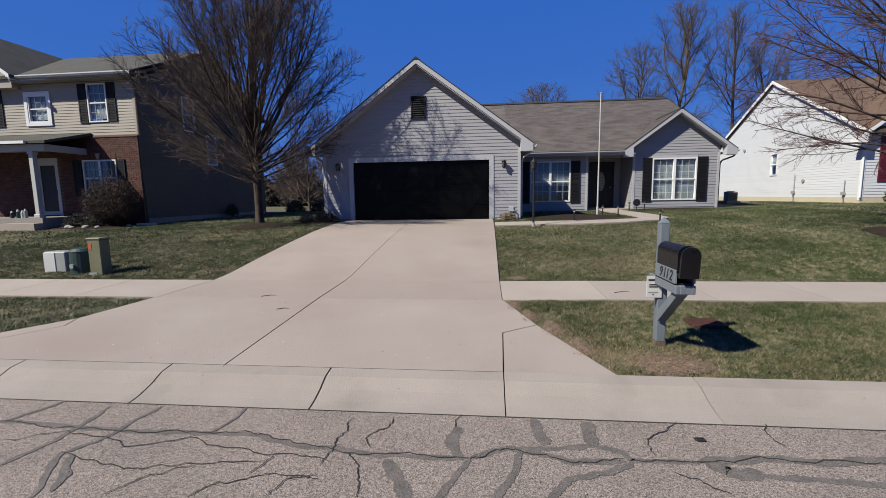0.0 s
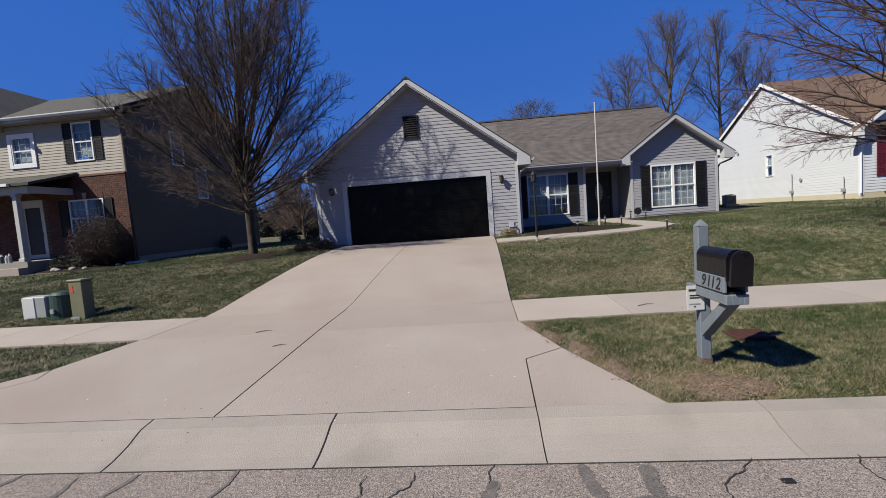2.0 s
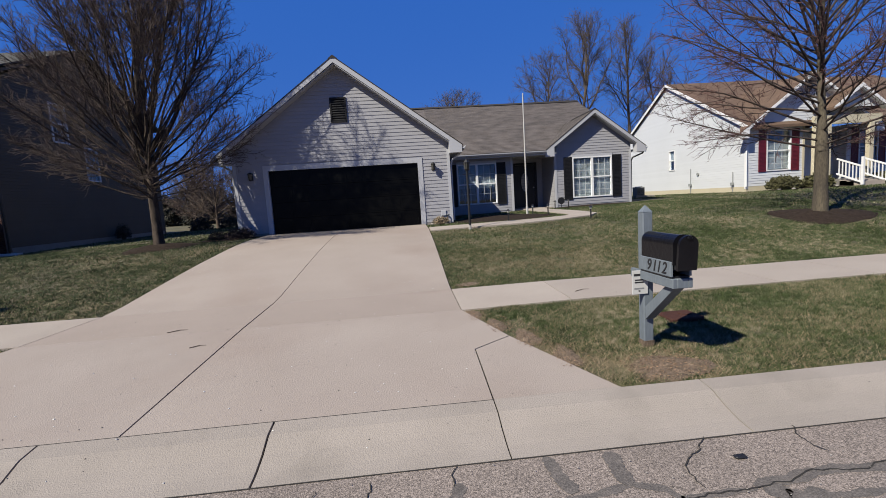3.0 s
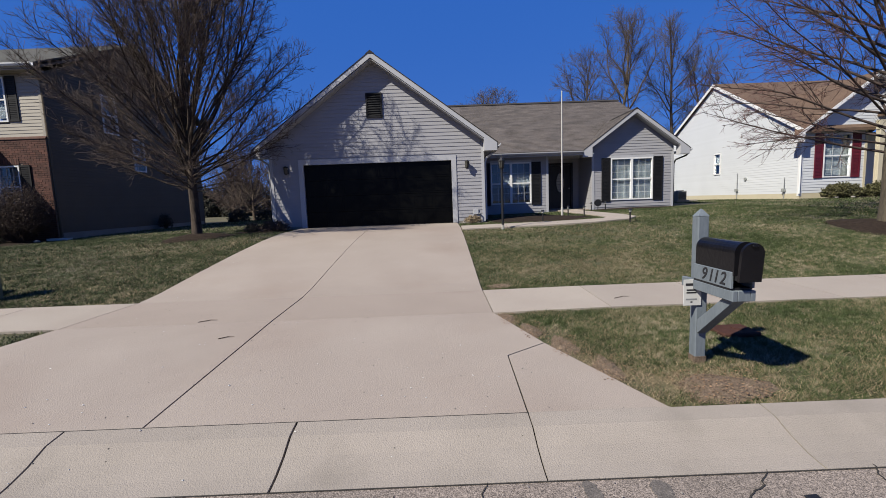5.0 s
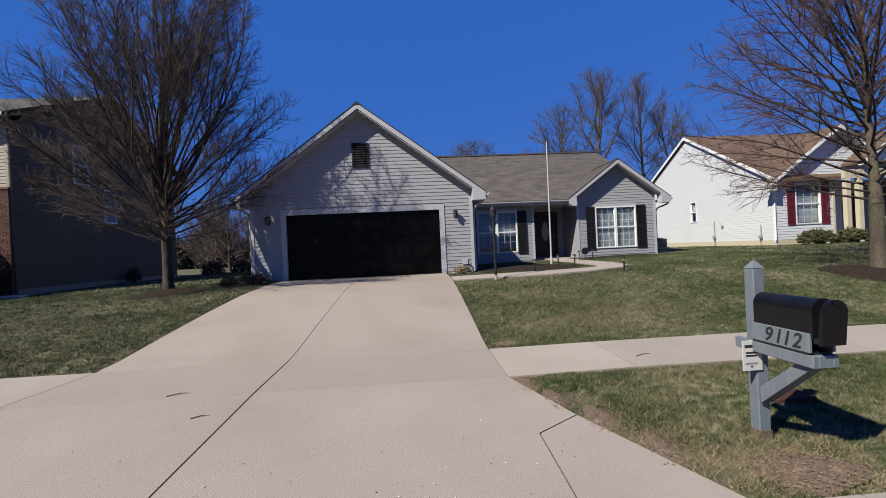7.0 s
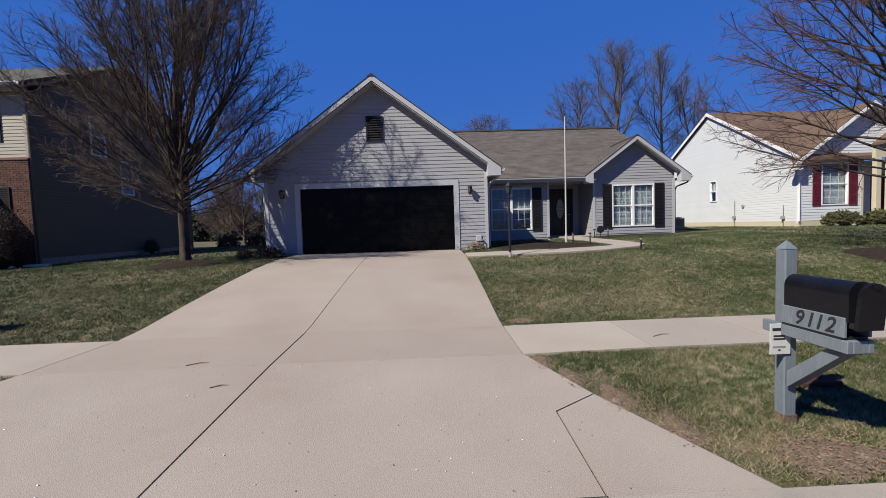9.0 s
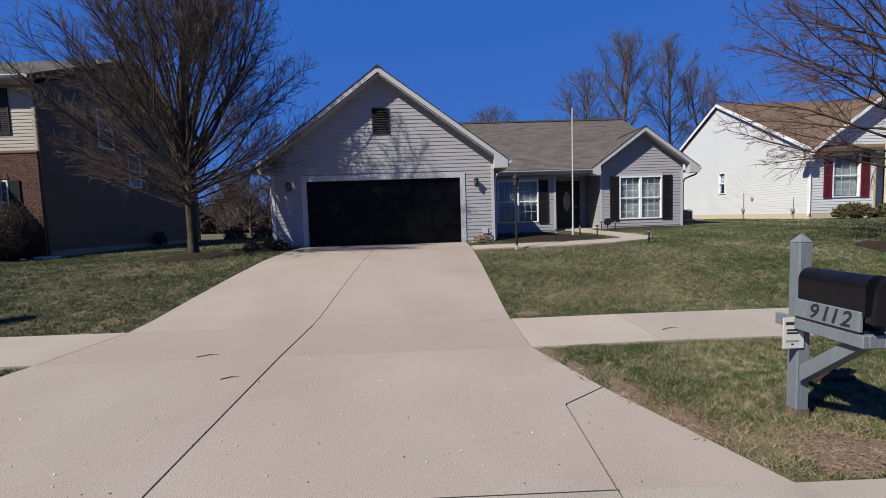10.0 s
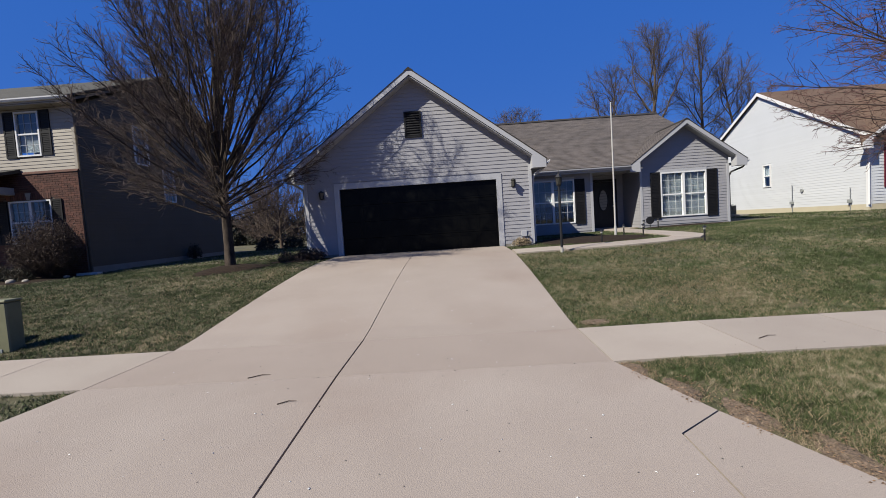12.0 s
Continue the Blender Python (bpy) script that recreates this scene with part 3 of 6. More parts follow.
# garage door of four sections with recessed panels
gdoor = part("garage_door", boxes((-4.84, 0.07, GY + 0.075, GY + 0.10, 0.905, 3.005)), M_BLACKDOOR, house, "black sectional garage door, closed")
for r in range(4):
    z0 = 0.91 + 0.524 * r
    part("section", boxes((-4.835, 0.065, GY + 0.052, GY + 0.074, z0, z0 + 0.515), bevel=0.004), M_BLACKDOOR, gdoor)
    for c in range(8):
        x0 = -4.77 + 0.603 * c
        fr = bmesh.new()
        for d in ((x0, x0 + 0.55, z0 + 0.07, z0 + 0.095), (x0, x0 + 0.55, z0 + 0.42, z0 + 0.445), (x0, x0 + 0.025, z0 + 0.095, z0 + 0.42), (x0 + 0.525, x0 + 0.55, z0 + 0.095, z0 + 0.42)):
            box(fr, d[0], d[1], GY + 0.044, GY + 0.0515, d[2], d[3])
        part("panel_moulding", fr, M_BLACKDOOR, gdoor)
part("weather_strip", boxes((-4.84, 0.07, GY + 0.04, GY + 0.07, 0.893, 0.912)), M_BLACK, gdoor)

# gable vent
vent = part("gable_vent", boxes((VENT[0], VENT[1], GY - 0.01, GY, VENT[2], VENT[3]), (VENT[0], VENT[0] + 0.05, GY - 0.05, GY - 0.01, VENT[2], VENT[3]), (VENT[1] - 0.05, VENT[1], GY - 0.05, GY - 0.01, VENT[2], VENT[3]), (VENT[0] + 0.05, VENT[1] - 0.05, GY - 0.05, GY - 0.01, VENT[2], VENT[2] + 0.05), (VENT[0] + 0.05, VENT[1] - 0.05, GY - 0.05, GY - 0.01, VENT[3] - 0.05, VENT[3])), M_SHUTTER, house, "black louvred gable vent")
for i in range(9):
    z = VENT[2] + 0.06 + 0.075 * i
    part("slat", prism([(VENT[0] + 0.05, GY - 0.045, z), (VENT[0] + 0.05, GY - 0.012, z + 0.05), (VENT[0] + 0.05, GY - 0.012, z + 0.06), (VENT[0] + 0.05, GY - 0.045, z + 0.012)], (VENT[1] - VENT[0] - 0.10, 0, 0)), M_SHUTTER, vent)

# roofs: garage ridge along y, main ridge along x, wing gable
G_OUT, R_OUT = 3.96, 2.32
EAVE_Y, EAVE_Z, RIDGE_Y, RIDGE_Z = 18.9, 3.60, 25.9, 7.06
roof = bmesh.new()
gable_roof_x(roof, GX, G_OUT, SL, G_APEX, GY - 0.40, 26.0)
gable_into(roof, RC, R_OUT, SL, R_APEX, RY - 0.36, lambda z: EAVE_Y + (z - EAVE_Z) / (RIDGE_Z - EAVE_Z) * (RIDGE_Y - EAVE_Y) + 0.1)
MS = (RIDGE_Z - EAVE_Z) / (RIDGE_Y - EAVE_Y)


def main_y(z):
    return EAVE_Y + (z - EAVE_Z) / MS


def main_z(y):
    return EAVE_Z + (y - EAVE_Y) * MS


# the front slope is notched where the wing's gable runs into it
zr = R_APEX - SL * (10.2 - RC)
front = [(-6.2, EAVE_Y), (RC - (R_APEX - EAVE_Z) / SL, EAVE_Y), (RC, main_y(R_APEX)), (10.2, main_y(zr)), (10.2, RIDGE_Y), (-6.2, RIDGE_Y)]
add_prism(roof, [(x, y, main_z(y)) for x, y in front], (0, 0, -0.12))
add_prism(roof, [(-6.2, RIDGE_Y, RIDGE_Z), (10.2, RIDGE_Y, RIDGE_Z), (10.2, 2 * RIDGE_Y - EAVE_Y, EAVE_Z), (-6.2, 2 * RIDGE_Y - EAVE_Y, EAVE_Z)], (0, 0, -0.12))
house_roof = part("roof", roof, M_ROOF, house)
courses = bmesh.new()
for i in range(52):
    z0, z1 = EAVE_Z + (RIDGE_Z - EAVE_Z) * i / 52, EAVE_Z + (RIDGE_Z - EAVE_Z) * (i + 1.02) / 52
    spans = [(1.0, 10.2)]
    if z0 < R_APEX:
        w = (R_APEX - z0) / SL
        spans = [(1.0, RC - w), (RC + w, 10.2)]
    for a, b in spans:
        if b - a > 0.05:
            v = [courses.verts.new(p) for p in ((a, main_y(z0) - 0.008, z0 + 0.018), (b, main_y(z0) - 0.008, z0 + 0.018), (b, main_y(z1), z1 + 0.005), (a, main_y(z1), z1 + 0.005), (a, main_y(z0) - 0.008, z0 - 0.004), (b, main_y(z0) - 0.008, z0 - 0.004))]
            courses.faces.new(v[:4])
            courses.faces.new((v[0], v[4], v[5], v[1]))
tagged(part("shingle_course", courses, M_ROOF, house_roof), kind="stuff")
for s in (-1, 1):
    pts = [(GX + s * G_OUT, GY - 0.40, G_APEX - SL * G_OUT), (GX + s * G_OUT, 24, G_APEX - SL * G_OUT), (GX, 24, G_APEX), (GX, GY - 0.40, G_APEX)]
    shingles(pts if s > 0 else [pts[1], pts[0], pts[3], pts[2]], 34, house_roof, M_ROOF)
    back = EAVE_Y + (R_APEX - EAVE_Z) / (RIDGE_Z - EAVE_Z) * (RIDGE_Y - EAVE_Y)
    pts = [(RC + s * R_OUT, RY - 0.36, R_APEX - SL * R_OUT), (RC + s * R_OUT, RY - 0.2, R_APEX - SL * R_OUT), (RC, back, R_APEX), (RC, RY - 0.36, R_APEX)]
    shingles(pts if s > 0 else [pts[1], pts[0], pts[3], pts[2]], 20, house_roof, M_ROOF)
part("ridge_cap", prism([(-2, RIDGE_Y - 0.17, RIDGE_Z - 0.03), (-2, RIDGE_Y, RIDGE_Z + 0.085), (-2, RIDGE_Y + 0.14, RIDGE_Z - 0.03)], (12.22, 0, 0)), M_ROOF_DARK, house)
part("ridge_cap", prism([(GX - 0.14, GY - 0.42, G_APEX - 0.06), (GX, GY - 0.42, G_APEX + 0.045), (GX + 0.14, GY - 0.42, G_APEX - 0.06)], (0, 10, 0)), M_ROOF_DARK, house)
part("ridge_cap", prism([(RC - 0.12, RY - 0.37, R_APEX - 0.05), (RC, RY - 0.37, R_APEX + 0.04), (RC + 0.12, RY - 0.37, R_APEX - 0.05)], (0, 2.6, 0)), M_ROOF_DARK, house)
for cx, half, apex, y in ((GX, G_OUT, G_APEX, GY - 0.405), (RC, R_OUT, R_APEX, RY - 0.365)):
    for s in (-1, 1):
        ex, ez = cx + s * (half + 0.02), apex - SL * (half + 0.02)
        part("drip_edge", prism([(cx, y - 0.012, apex + 0.024), (ex, y - 0.012, ez + 0.022), (ex, y - 0.012, ez - 0.010), (cx, y - 0.012, apex - 0.010)], (0, 0.02, 0)), M_ROOF_DARK, house)
rake_trim(house, GX, G_OUT - 0.01, SL, G_APEX, GY - 0.40, 0.39, M_TRIM)
rake_trim(house, RC, R_OUT - 0.01, SL, R_APEX, RY - 0.36, 0.35, M_TRIM)
part("porch_fascia", boxes((1.6, 5.86, EAVE_Y - 0.02, EAVE_Y + 0.015, EAVE_Z - 0.20, EAVE_Z - 0.02)), M_TRIM, house)
part("porch_soffit", boxes((1.17, 6.35, EAVE_Y + 0.02, DY, EAVE_Z - 0.16, EAVE_Z - 0.13)), M_TRIM, house)
part("side_soffit", boxes((1.17, 1.56, GY + 0.0, 18.9, G_APEX - SL * G_OUT - 0.20, G_APEX - SL * G_OUT - 0.17)), M_TRIM, house)


def gutter(parent, p0, p1, material):
    p0, p1 = Vector(p0), Vector(p1)
    d = (p1 - p0).normalized()
    out = d.cross(Vector((0, 0, 1))).normalized()
    prof = [(0, 0), (0, -0.10), (0.07, -0.10), (0.11, -0.04), (0.115, 0.0), (0.10, 0.0), (0.095, -0.035), (0.06, -0.088), (0.012, -0.088), (0.012, 0)]
    return part("gutter", prism([p0 + out * a + Vector((0, 0, b)) for a, b in prof], p1 - p0), material, parent)


gutter(house, (1.6, EAVE_Y - 0.02, EAVE_Z - 0.03), (5.86, EAVE_Y - 0.02, EAVE_Z - 0.03), M_TRIM)
gutter(house, (GX + G_OUT, GY - 0.38, 3.46), (GX + G_OUT, 18.8, 3.46), M_TRIM)
gutter(house, (GX - G_OUT, 26, 3.46), (GX - G_OUT, GY - 0.38, 3.46), M_TRIM)
gutter(house, (RC + R_OUT, RY - 0.34, 3.53), (RC + R_OUT, 23, 3.53), M_TRIM)


def downspout(parent, pts, material, r=0.035):
    bm = bmesh.new()
    for a, b in zip(pts, pts[1:]):
        cyl(bm, a, b, r, n=8)
    return part("downspout", bm, material, parent)


downspout(house, [(-6.39, GY + 0.0, 3.36), (-6.2, GY + 0.05, 3.20), (-6.0, GY + 0.08, 3.06), (-5.985, GY + 0.08, 1.0)], M_TRIM)
downspout(house, [(10.52, RY - 0.2, 3.42), (10.45, RY - 0.1, 3.26), (10.05, RY + 0.02, 3.10), (9.985, RY + 0.05, 2.95), (9.985, RY + 0.05, 1.15)], M_BLACK)
downspout(house, [(1.62, GY - 0.2, 3.37), (1.5, GY - 0.05, 3.22), (1.25, GY + 0.06, 3.05), (1.205, GY + 0.06, 2.9), (1.205, GY + 0.06, 1.0)], M_TRIM)

window(house, *EW[:2], WY, *EW[2:], bays=2, cols=3, rows=2, blind=0.6)
window(house, *RW[:2], RY, *RW[2:], bays=2, cols=3, rows=3, blind=0.97)
shutter(house, 1.50, 1.90, WY, 1.36, 3.22, M_SHUTTER)
shutter(house, 3.72, 4.12, WY, 1.36, 3.22, M_SHUTTER)
shutter(house, 6.78, 7.16, RY, 1.36, 3.27, M_SHUTTER)
shutter(house, 9.05, 9.46, RY, 1.38, 3.28, M_SHUTTER)

# front door with an oval light
fdoor = part("front_door", boxes((5.0, 5.97, DY + 0.02, DY + 0.065, 1.10, 3.15), bevel=0.004), M_BLACK, house, "black front door with an oval leaded glass light")
ov = bmesh.new()
bmesh.ops.create_circle(ov, cap_ends=True, segments=28, radius=1.0, matrix=Matrix.Translation((5.47, DY + 0.012, 2.33)) @ Matrix.Rotation(radians(90), 4, "X") @ Matrix.Diagonal((0.20, 0.47, 1, 1)))
part("door_light", ov, M_LAMPGLASS, fdoor, "frosted oval glass")
ring = bmesh.new()
for i in range(28):
    a0, a1 = 2 * math.pi * i / 28, 2 * math.pi * (i + 1) / 28
    cyl(ring, (5.47 + 0.20 * math.cos(a0), DY + 0.01, 2.33 + 0.47 * math.sin(a0)), (5.47 + 0.20 * math.cos(a1), DY + 0.01, 2.33 + 0.47 * math.sin(a1)), 0.022, n=6)
part("door_light_rim", ring, M_BLACK, fdoor)
for i in range(6):
    z = 2.0 + i * 0.13
    w = 0.19 * math.sqrt(max(0, 1 - ((z - 2.33) / 0.47) ** 2))
    part("leading", boxes((5.47 - w, 5.47 + w, DY + 0.002, DY + 0.008, z - 0.006, z + 0.006)), M_BLACK, fdoor)
part("door_knob", cyl(bmesh.new(), (5.90, DY - 0.03, 2.05), (5.90, DY + 0.02, 2.05), 0.03), M_METAL, fdoor)
for d in ((4.90, 5.0, DY - 0.03, DY + 0.05, 1.08, 3.26), (5.97, 6.07, DY - 0.03, DY + 0.05, 1.08, 3.26), (5.0, 5.97, DY - 0.03, DY + 0.05, 3.17, 3.26)):
    part("door_casing", boxes(d), M_BLACK, house)
part("door_step", boxes((4.46, 6.35, 19.6, DY - 0.001, 0.9, 1.075)), M_WALK, house)


def brick_field(parent, x0, x1, y, z0, z1, holes, seed=3):
    """Brick veneer: bricks proud of a mortar bed, in running bond."""
    rng = random.Random(seed)
    bm = bmesh.new()
    wall_panel(bm, x0, x1, y, 0.06, z0, z1, holes)
    bed = part("brick_veneer", bm, M_MORTAR, parent, "red brick veneer in running bond")
    verts, faces = [], []
    row, z = 0, z0 + 0.006
    while z + 0.066 < z1:
        x = x0 - (0.105 if row % 2 else 0.0)
        while x < x1:
            a, b = max(x, x0), min(x + 0.20, x1)
            if b - a > 0.04 and not any(h[0] < b and a < h[1] and h[2] < z + 0.066 and z < h[3] for h in holes):
                out = 0.010 + rng.random() * 0.006
                i = len(verts)
                verts += [(a, y - out, z), (b, y - out, z), (b, y - out, z + 0.066), (a, y - out, z + 0.066), (a, y, z), (b, y, z), (b, y, z + 0.066), (a, y, z + 0.066)]
                faces += [tuple(i + k for k in f) for f in ((0, 1, 2, 3), (0, 4, 5, 1), (3, 2, 6, 7), (0, 3, 7, 4), (1, 5, 6, 2))]
            x += 0.21
        z += 0.076
        row += 1
    me = bpy.data.meshes.new("bricks")
    me.from_pydata(verts, [], faces)
    me.materials.append(M_BRICK)
    return tagged(link("bricks", me, bed), kind="stuff")


# neighbour on the brick side: two storeys, gable end towards the garage
lh = thing("house", (-18, 17, 0.75), "two-storey house with tan siding and a red brick front", "house")
LY, LX = 16.3, -14.45
LB = 0.78
lwin_up = (-16.58, -15.70, 5.05, 6.62)
lwin_sq = (-19.36, -18.42, 5.12, 6.24)
lwin_lo = (-17.08, -15.52, 1.98, 3.50)
lwin_far = (-21.9, -20.95, 5.0, 6.55)
ldoor = (-19.22, -18.36, 1.20, 3.40)
lw = bmesh.new()
wall_panel(lw, -24.5, LX, LY + 0.02, 0.15, 0.55, 6.72, [lwin_up, lwin_sq, lwin_lo, ldoor, lwin_far])
LS = Matrix(((0, -1, 0, 0), (1, 0, 0, 0), (0, 0, 1, 0), (0, 0, 0, 1)))
sw_up, sw_mid = (19.1, 19.95, 5.05, 6.65), (20.75, 21.55, 3.55, 5.05)
wall_panel(lw, LY + 0.17, 26.3, -LX, 0.15, 0.55, 6.72, [sw_up, sw_mid], LS)
add_prism(lw, [(LX, LY + 0.17, 6.72), (LX, 26.3, 6.72), (LX, 21.3, 9.12)], (-0.15, 0, 0))
box(lw, -24.5, LX, 26.3, 26.45, 0.55, 6.72)
box(lw, -24.5, -24.35, LY + 0.17, 26.3, 0.55, 6.72)
lwall = part("wall", lw, M_TAN_SHADED, lh)
siding(lwall, -24.5, LX - 0.09, LY + 0.02, 4.52, 6.70, M_TAN, 0.118, [(w[0] - 0.03, w[1] + 0.03, w[2] - 0.03, w[3] + 0.03) for w in (lwin_up, lwin_sq, lwin_far)])
# gable side boards: the tan darkened to carry the shade on this side
siding(lwall, LY + 0.12, 26.2, -LX, 1.0, 9.0, M_TAN_SHADED, 0.118, [(w[0] - 0.02, w[1] + 0.02, w[2] - 0.02, w[3] + 0.02) for w in (sw_up, sw_mid)],
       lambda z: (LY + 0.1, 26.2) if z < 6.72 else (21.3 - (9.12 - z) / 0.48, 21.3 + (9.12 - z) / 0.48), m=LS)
brick_field(lh, -24.4, LX + 0.02, LY - 0.06, 0.6, 4.42, [(lwin_lo[0] - 0.02, lwin_lo[1] + 0.02, lwin_lo[2] - 0.02, lwin_lo[3] + 0.02), (ldoor[0] - 0.22, ldoor[1] + 0.13, 0.5, ldoor[3] + 0.22)])
part("brick_ledge", prism([(-18.0, LY - 0.10, 4.42), (-18.0, LY + 0.0, 4.42), (-18.0, LY + 0.0, 4.52), (-18.0, LY - 0.08, 4.46)], (-(-18.0) + LX + 0.03, 0, 0)), M_BRICK, lh)
part("corner_post", boxes((LX - 0.09, LX + 0.006, LY - 0.012, LY + 0.02, 4.5, 6.7)), M_TAN, lh)
lint = bmesh.new()
for i in range(20):
    x = -17.12 + i * 0.082
    box(lint, x, x + 0.072, LY - 0.085, LY - 0.06, lwin_lo[3] + 0.03, lwin_lo[3] + 0.23)
part("brick_lintel", lint, M_BRICK, lh)
part("keystone", prism([(-16.37, LY - 0.10, 3.52), (-16.25, LY - 0.10, 3.52), (-16.21, LY - 0.10, 3.76), (-16.41, LY - 0.10, 3.76)], (0, 0.04, 0)), M_STONE, lh, "pale cast stone keystone")
downspout(lh, [(LX + 0.05, LY - 0.1, 6.6), (LX + 0.05, LY + 0.0, 6.4), (LX + 0.05, LY + 0.05, 0.85)], M_TAN_SHADED, 0.045)
window(lh, *lwin_up[:2], LY + 0.02, *lwin_up[2:], cols=3, rows=2, blind=0.9)
window(lh, *lwin_sq[:2], LY + 0.02, *lwin_sq[2:], cols=3, rows=2, name="square_window", blind=0.9)
part("window_surround", boxes((-19.50, -19.36, LY - 0.04, LY + 0.02, 4.98, 6.38), (-18.42, -18.28, LY - 0.04, LY + 0.02, 4.98, 6.38), (-19.36, -18.42, LY - 0.04, LY + 0.02, 6.24, 6.38), (-19.36, -18.42, LY - 0.04, LY + 0.02, 4.98, 5.12)), M_WHITE, lh)
window(lh, *lwin_far[:2], LY + 0.02, *lwin_far[2:], cols=3, rows=2, blind=0.9)
window(lh, *lwin_lo[:2], LY - 0.03, *lwin_lo[2:], bays=2, cols=3, rows=2, blind=0.9)
window(lh, *sw_up[:2], -LX, *sw_up[2:], cols=3, rows=2, m=LS)
window(lh, *sw_mid[:2], -LX, *sw_mid[2:], cols=3, rows=2, m=LS)
shutter(lh, -16.98, -16.61, LY + 0.02, 5.02, 6.62, M_SHUTTER)
shutter(lh, -15.67, -15.30, LY + 0.02, 5.06, 6.64, M_SHUTTER)
shutter(lh, -20.92, -20.55, LY + 0.02, 4.98, 6.55, M_SHUTTER)
shutter(lh, -15.49, -15.10, LY - 0.065, 1.98, 3.50, M_SHUTTER)
shutter(lh, -17.50, -17.11, LY - 0.065, 1.98, 3.50, M_SHUTTER)
lr = bmesh.new()
add_prism(lr, [(-24.9, LY - 0.42, 6.96), (-24.9, 21.3, 9.36), (-24.9, 26.75, 6.75), (-24.9, 26.75, 6.62), (-24.9, 21.3, 9.24), (-24.9, LY - 0.42, 6.83)], (24.9 + LX + 0.25, 0, 0))
gable_into(lr, -22.4, 3.2, 0.74, 9.3, LY - 0.75, lambda z: 15.88 + (min(z, 9.3) - 6.96) / 2.4 * 5.42 + 0.1)
part("roof", lr, M_ROOF_L, lh)
gw = bmesh.new()
add_prism(gw, [(-25.2, LY - 0.35, 6.5), (-19.6, LY - 0.35, 6.5), (-19.6, LY - 0.35, 7.05), (-22.4, LY - 0.35, 9.12), (-25.2, LY - 0.35, 7.05)], (0, 0.36, 0))
part("front_gable", gw, M_TAN, lh)
rake_trim(lh, -22.4, 3.2, 0.74, 9.3, LY - 0.76, 0.4, M_WHITE, returns=False)
part("front_fascia", boxes((-19.6, LX + 0.25, LY - 0.44, LY - 0.42, 6.76, 6.93)), M_TAN, lh)
part("front_soffit", boxes((-19.6, LX + 0.2, LY - 0.42, LY + 0.02, 6.72, 6.75)), M_TAN, lh)
gutter(lh, (-19.6, LY - 0.44, 6.92), (LX + 0.25, LY - 0.44, 6.92), M_WHITE)
part("gable_rake_board", prism([(LX + 0.22, LY - 0.42, 6.90), (LX + 0.22, 21.3, 9.30), (LX + 0.22, 21.3, 9.12), (LX + 0.22, LY - 0.42, 6.74)], (0.03, 0, 0)), M_TAN_SHADED, lh)
# porch
pr = prism([(-23.5, LY - 0.01, 4.62), (-23.5, 14.25, 4.08), (-23.5, 14.25, 3.98), (-23.5, LY - 0.01, 4.50)], (23.5 - 16.55, 0, 0))
part("porch_roof", pr, M_ROOF_L, lh)
part("porch_beam", boxes((-23.5, -16.8, 14.42, 14.62, 3.72, 3.97), (-17.0, -16.8, 14.62, LY - 0.07, 3.72, 3.97)), M_DOORWHITE, lh)
part("porch_ceiling", boxes((-23.5, -17.0, 14.62, LY - 0.07, 3.90, 3.93)), M_DOORWHITE, lh)
part("porch_gutter", boxes((-23.5, -17.3, 14.13, 14.24, 3.97, 4.07)), M_WHITE, lh)
part("porch_floor", boxes((-23.5, -17.15, 14.35, LY - 0.08, 0.6, 1.16)), M_FOUND, lh)
part("porch_step", boxes((-18.6, -17.15, 14.0, 14.35, 0.6, 0.96)), M_WALK, lh)
for px in (-17.42, -20.4):
    post = part("porch_post", boxes((px - 0.09, px + 0.09, 14.43, 14.61, 1.30, 3.60), bevel=0.01), M_DOORWHITE, lh)
    part("post_base", boxes((px - 0.13, px + 0.13, 14.39, 14.65, 1.16, 1.30), bevel=0.015), M_DOORWHITE, post)
    part("post_capital", boxes((px - 0.12, px + 0.12, 14.40, 14.64, 3.60, 3.72), bevel=0.015), M_DOORWHITE, post)
ld = part("front_door", boxes((ldoor[0], ldoor[1], LY - 0.01, LY + 0.04, 1.20, 3.32)), M_BLACK, lh, "dark storm door in a white frame")
part("door_frame", boxes((ldoor[0] - 0.22, ldoor[0], LY - 0.085, LY + 0.02, 1.17, 3.62), (ldoor[1], ldoor[1] + 0.13, LY - 0.085, LY + 0.02, 1.17, 3.62), (ldoor[0], ldoor[1], LY - 0.085, LY + 0.02, 3.32, 3.62)), M_DOORWHITE, lh)
part("storm_frame", boxes((ldoor[0], ldoor[0] + 0.08, LY - 0.03, LY - 0.011, 1.2, 3.32), (ldoor[1] - 0.08, ldoor[1], LY - 0.03, LY - 0.011, 1.2, 3.32), (ldoor[0] + 0.08, ldoor[1] - 0.08, LY - 0.03, LY - 0.011, 1.2, 1.36)), M_DOORWHITE, ld)
part("door_handle", boxes((ldoor[1] - 0.06, ldoor[1] - 0.03, LY - 0.07, LY - 0.031, 2.1, 2.28)), M_BLACK, ld)
part("side_foundation", boxes((LX, LX + 0.012, LY + 0.1, 26.3, 0.5, 1.0)), M_FOUND, lh)

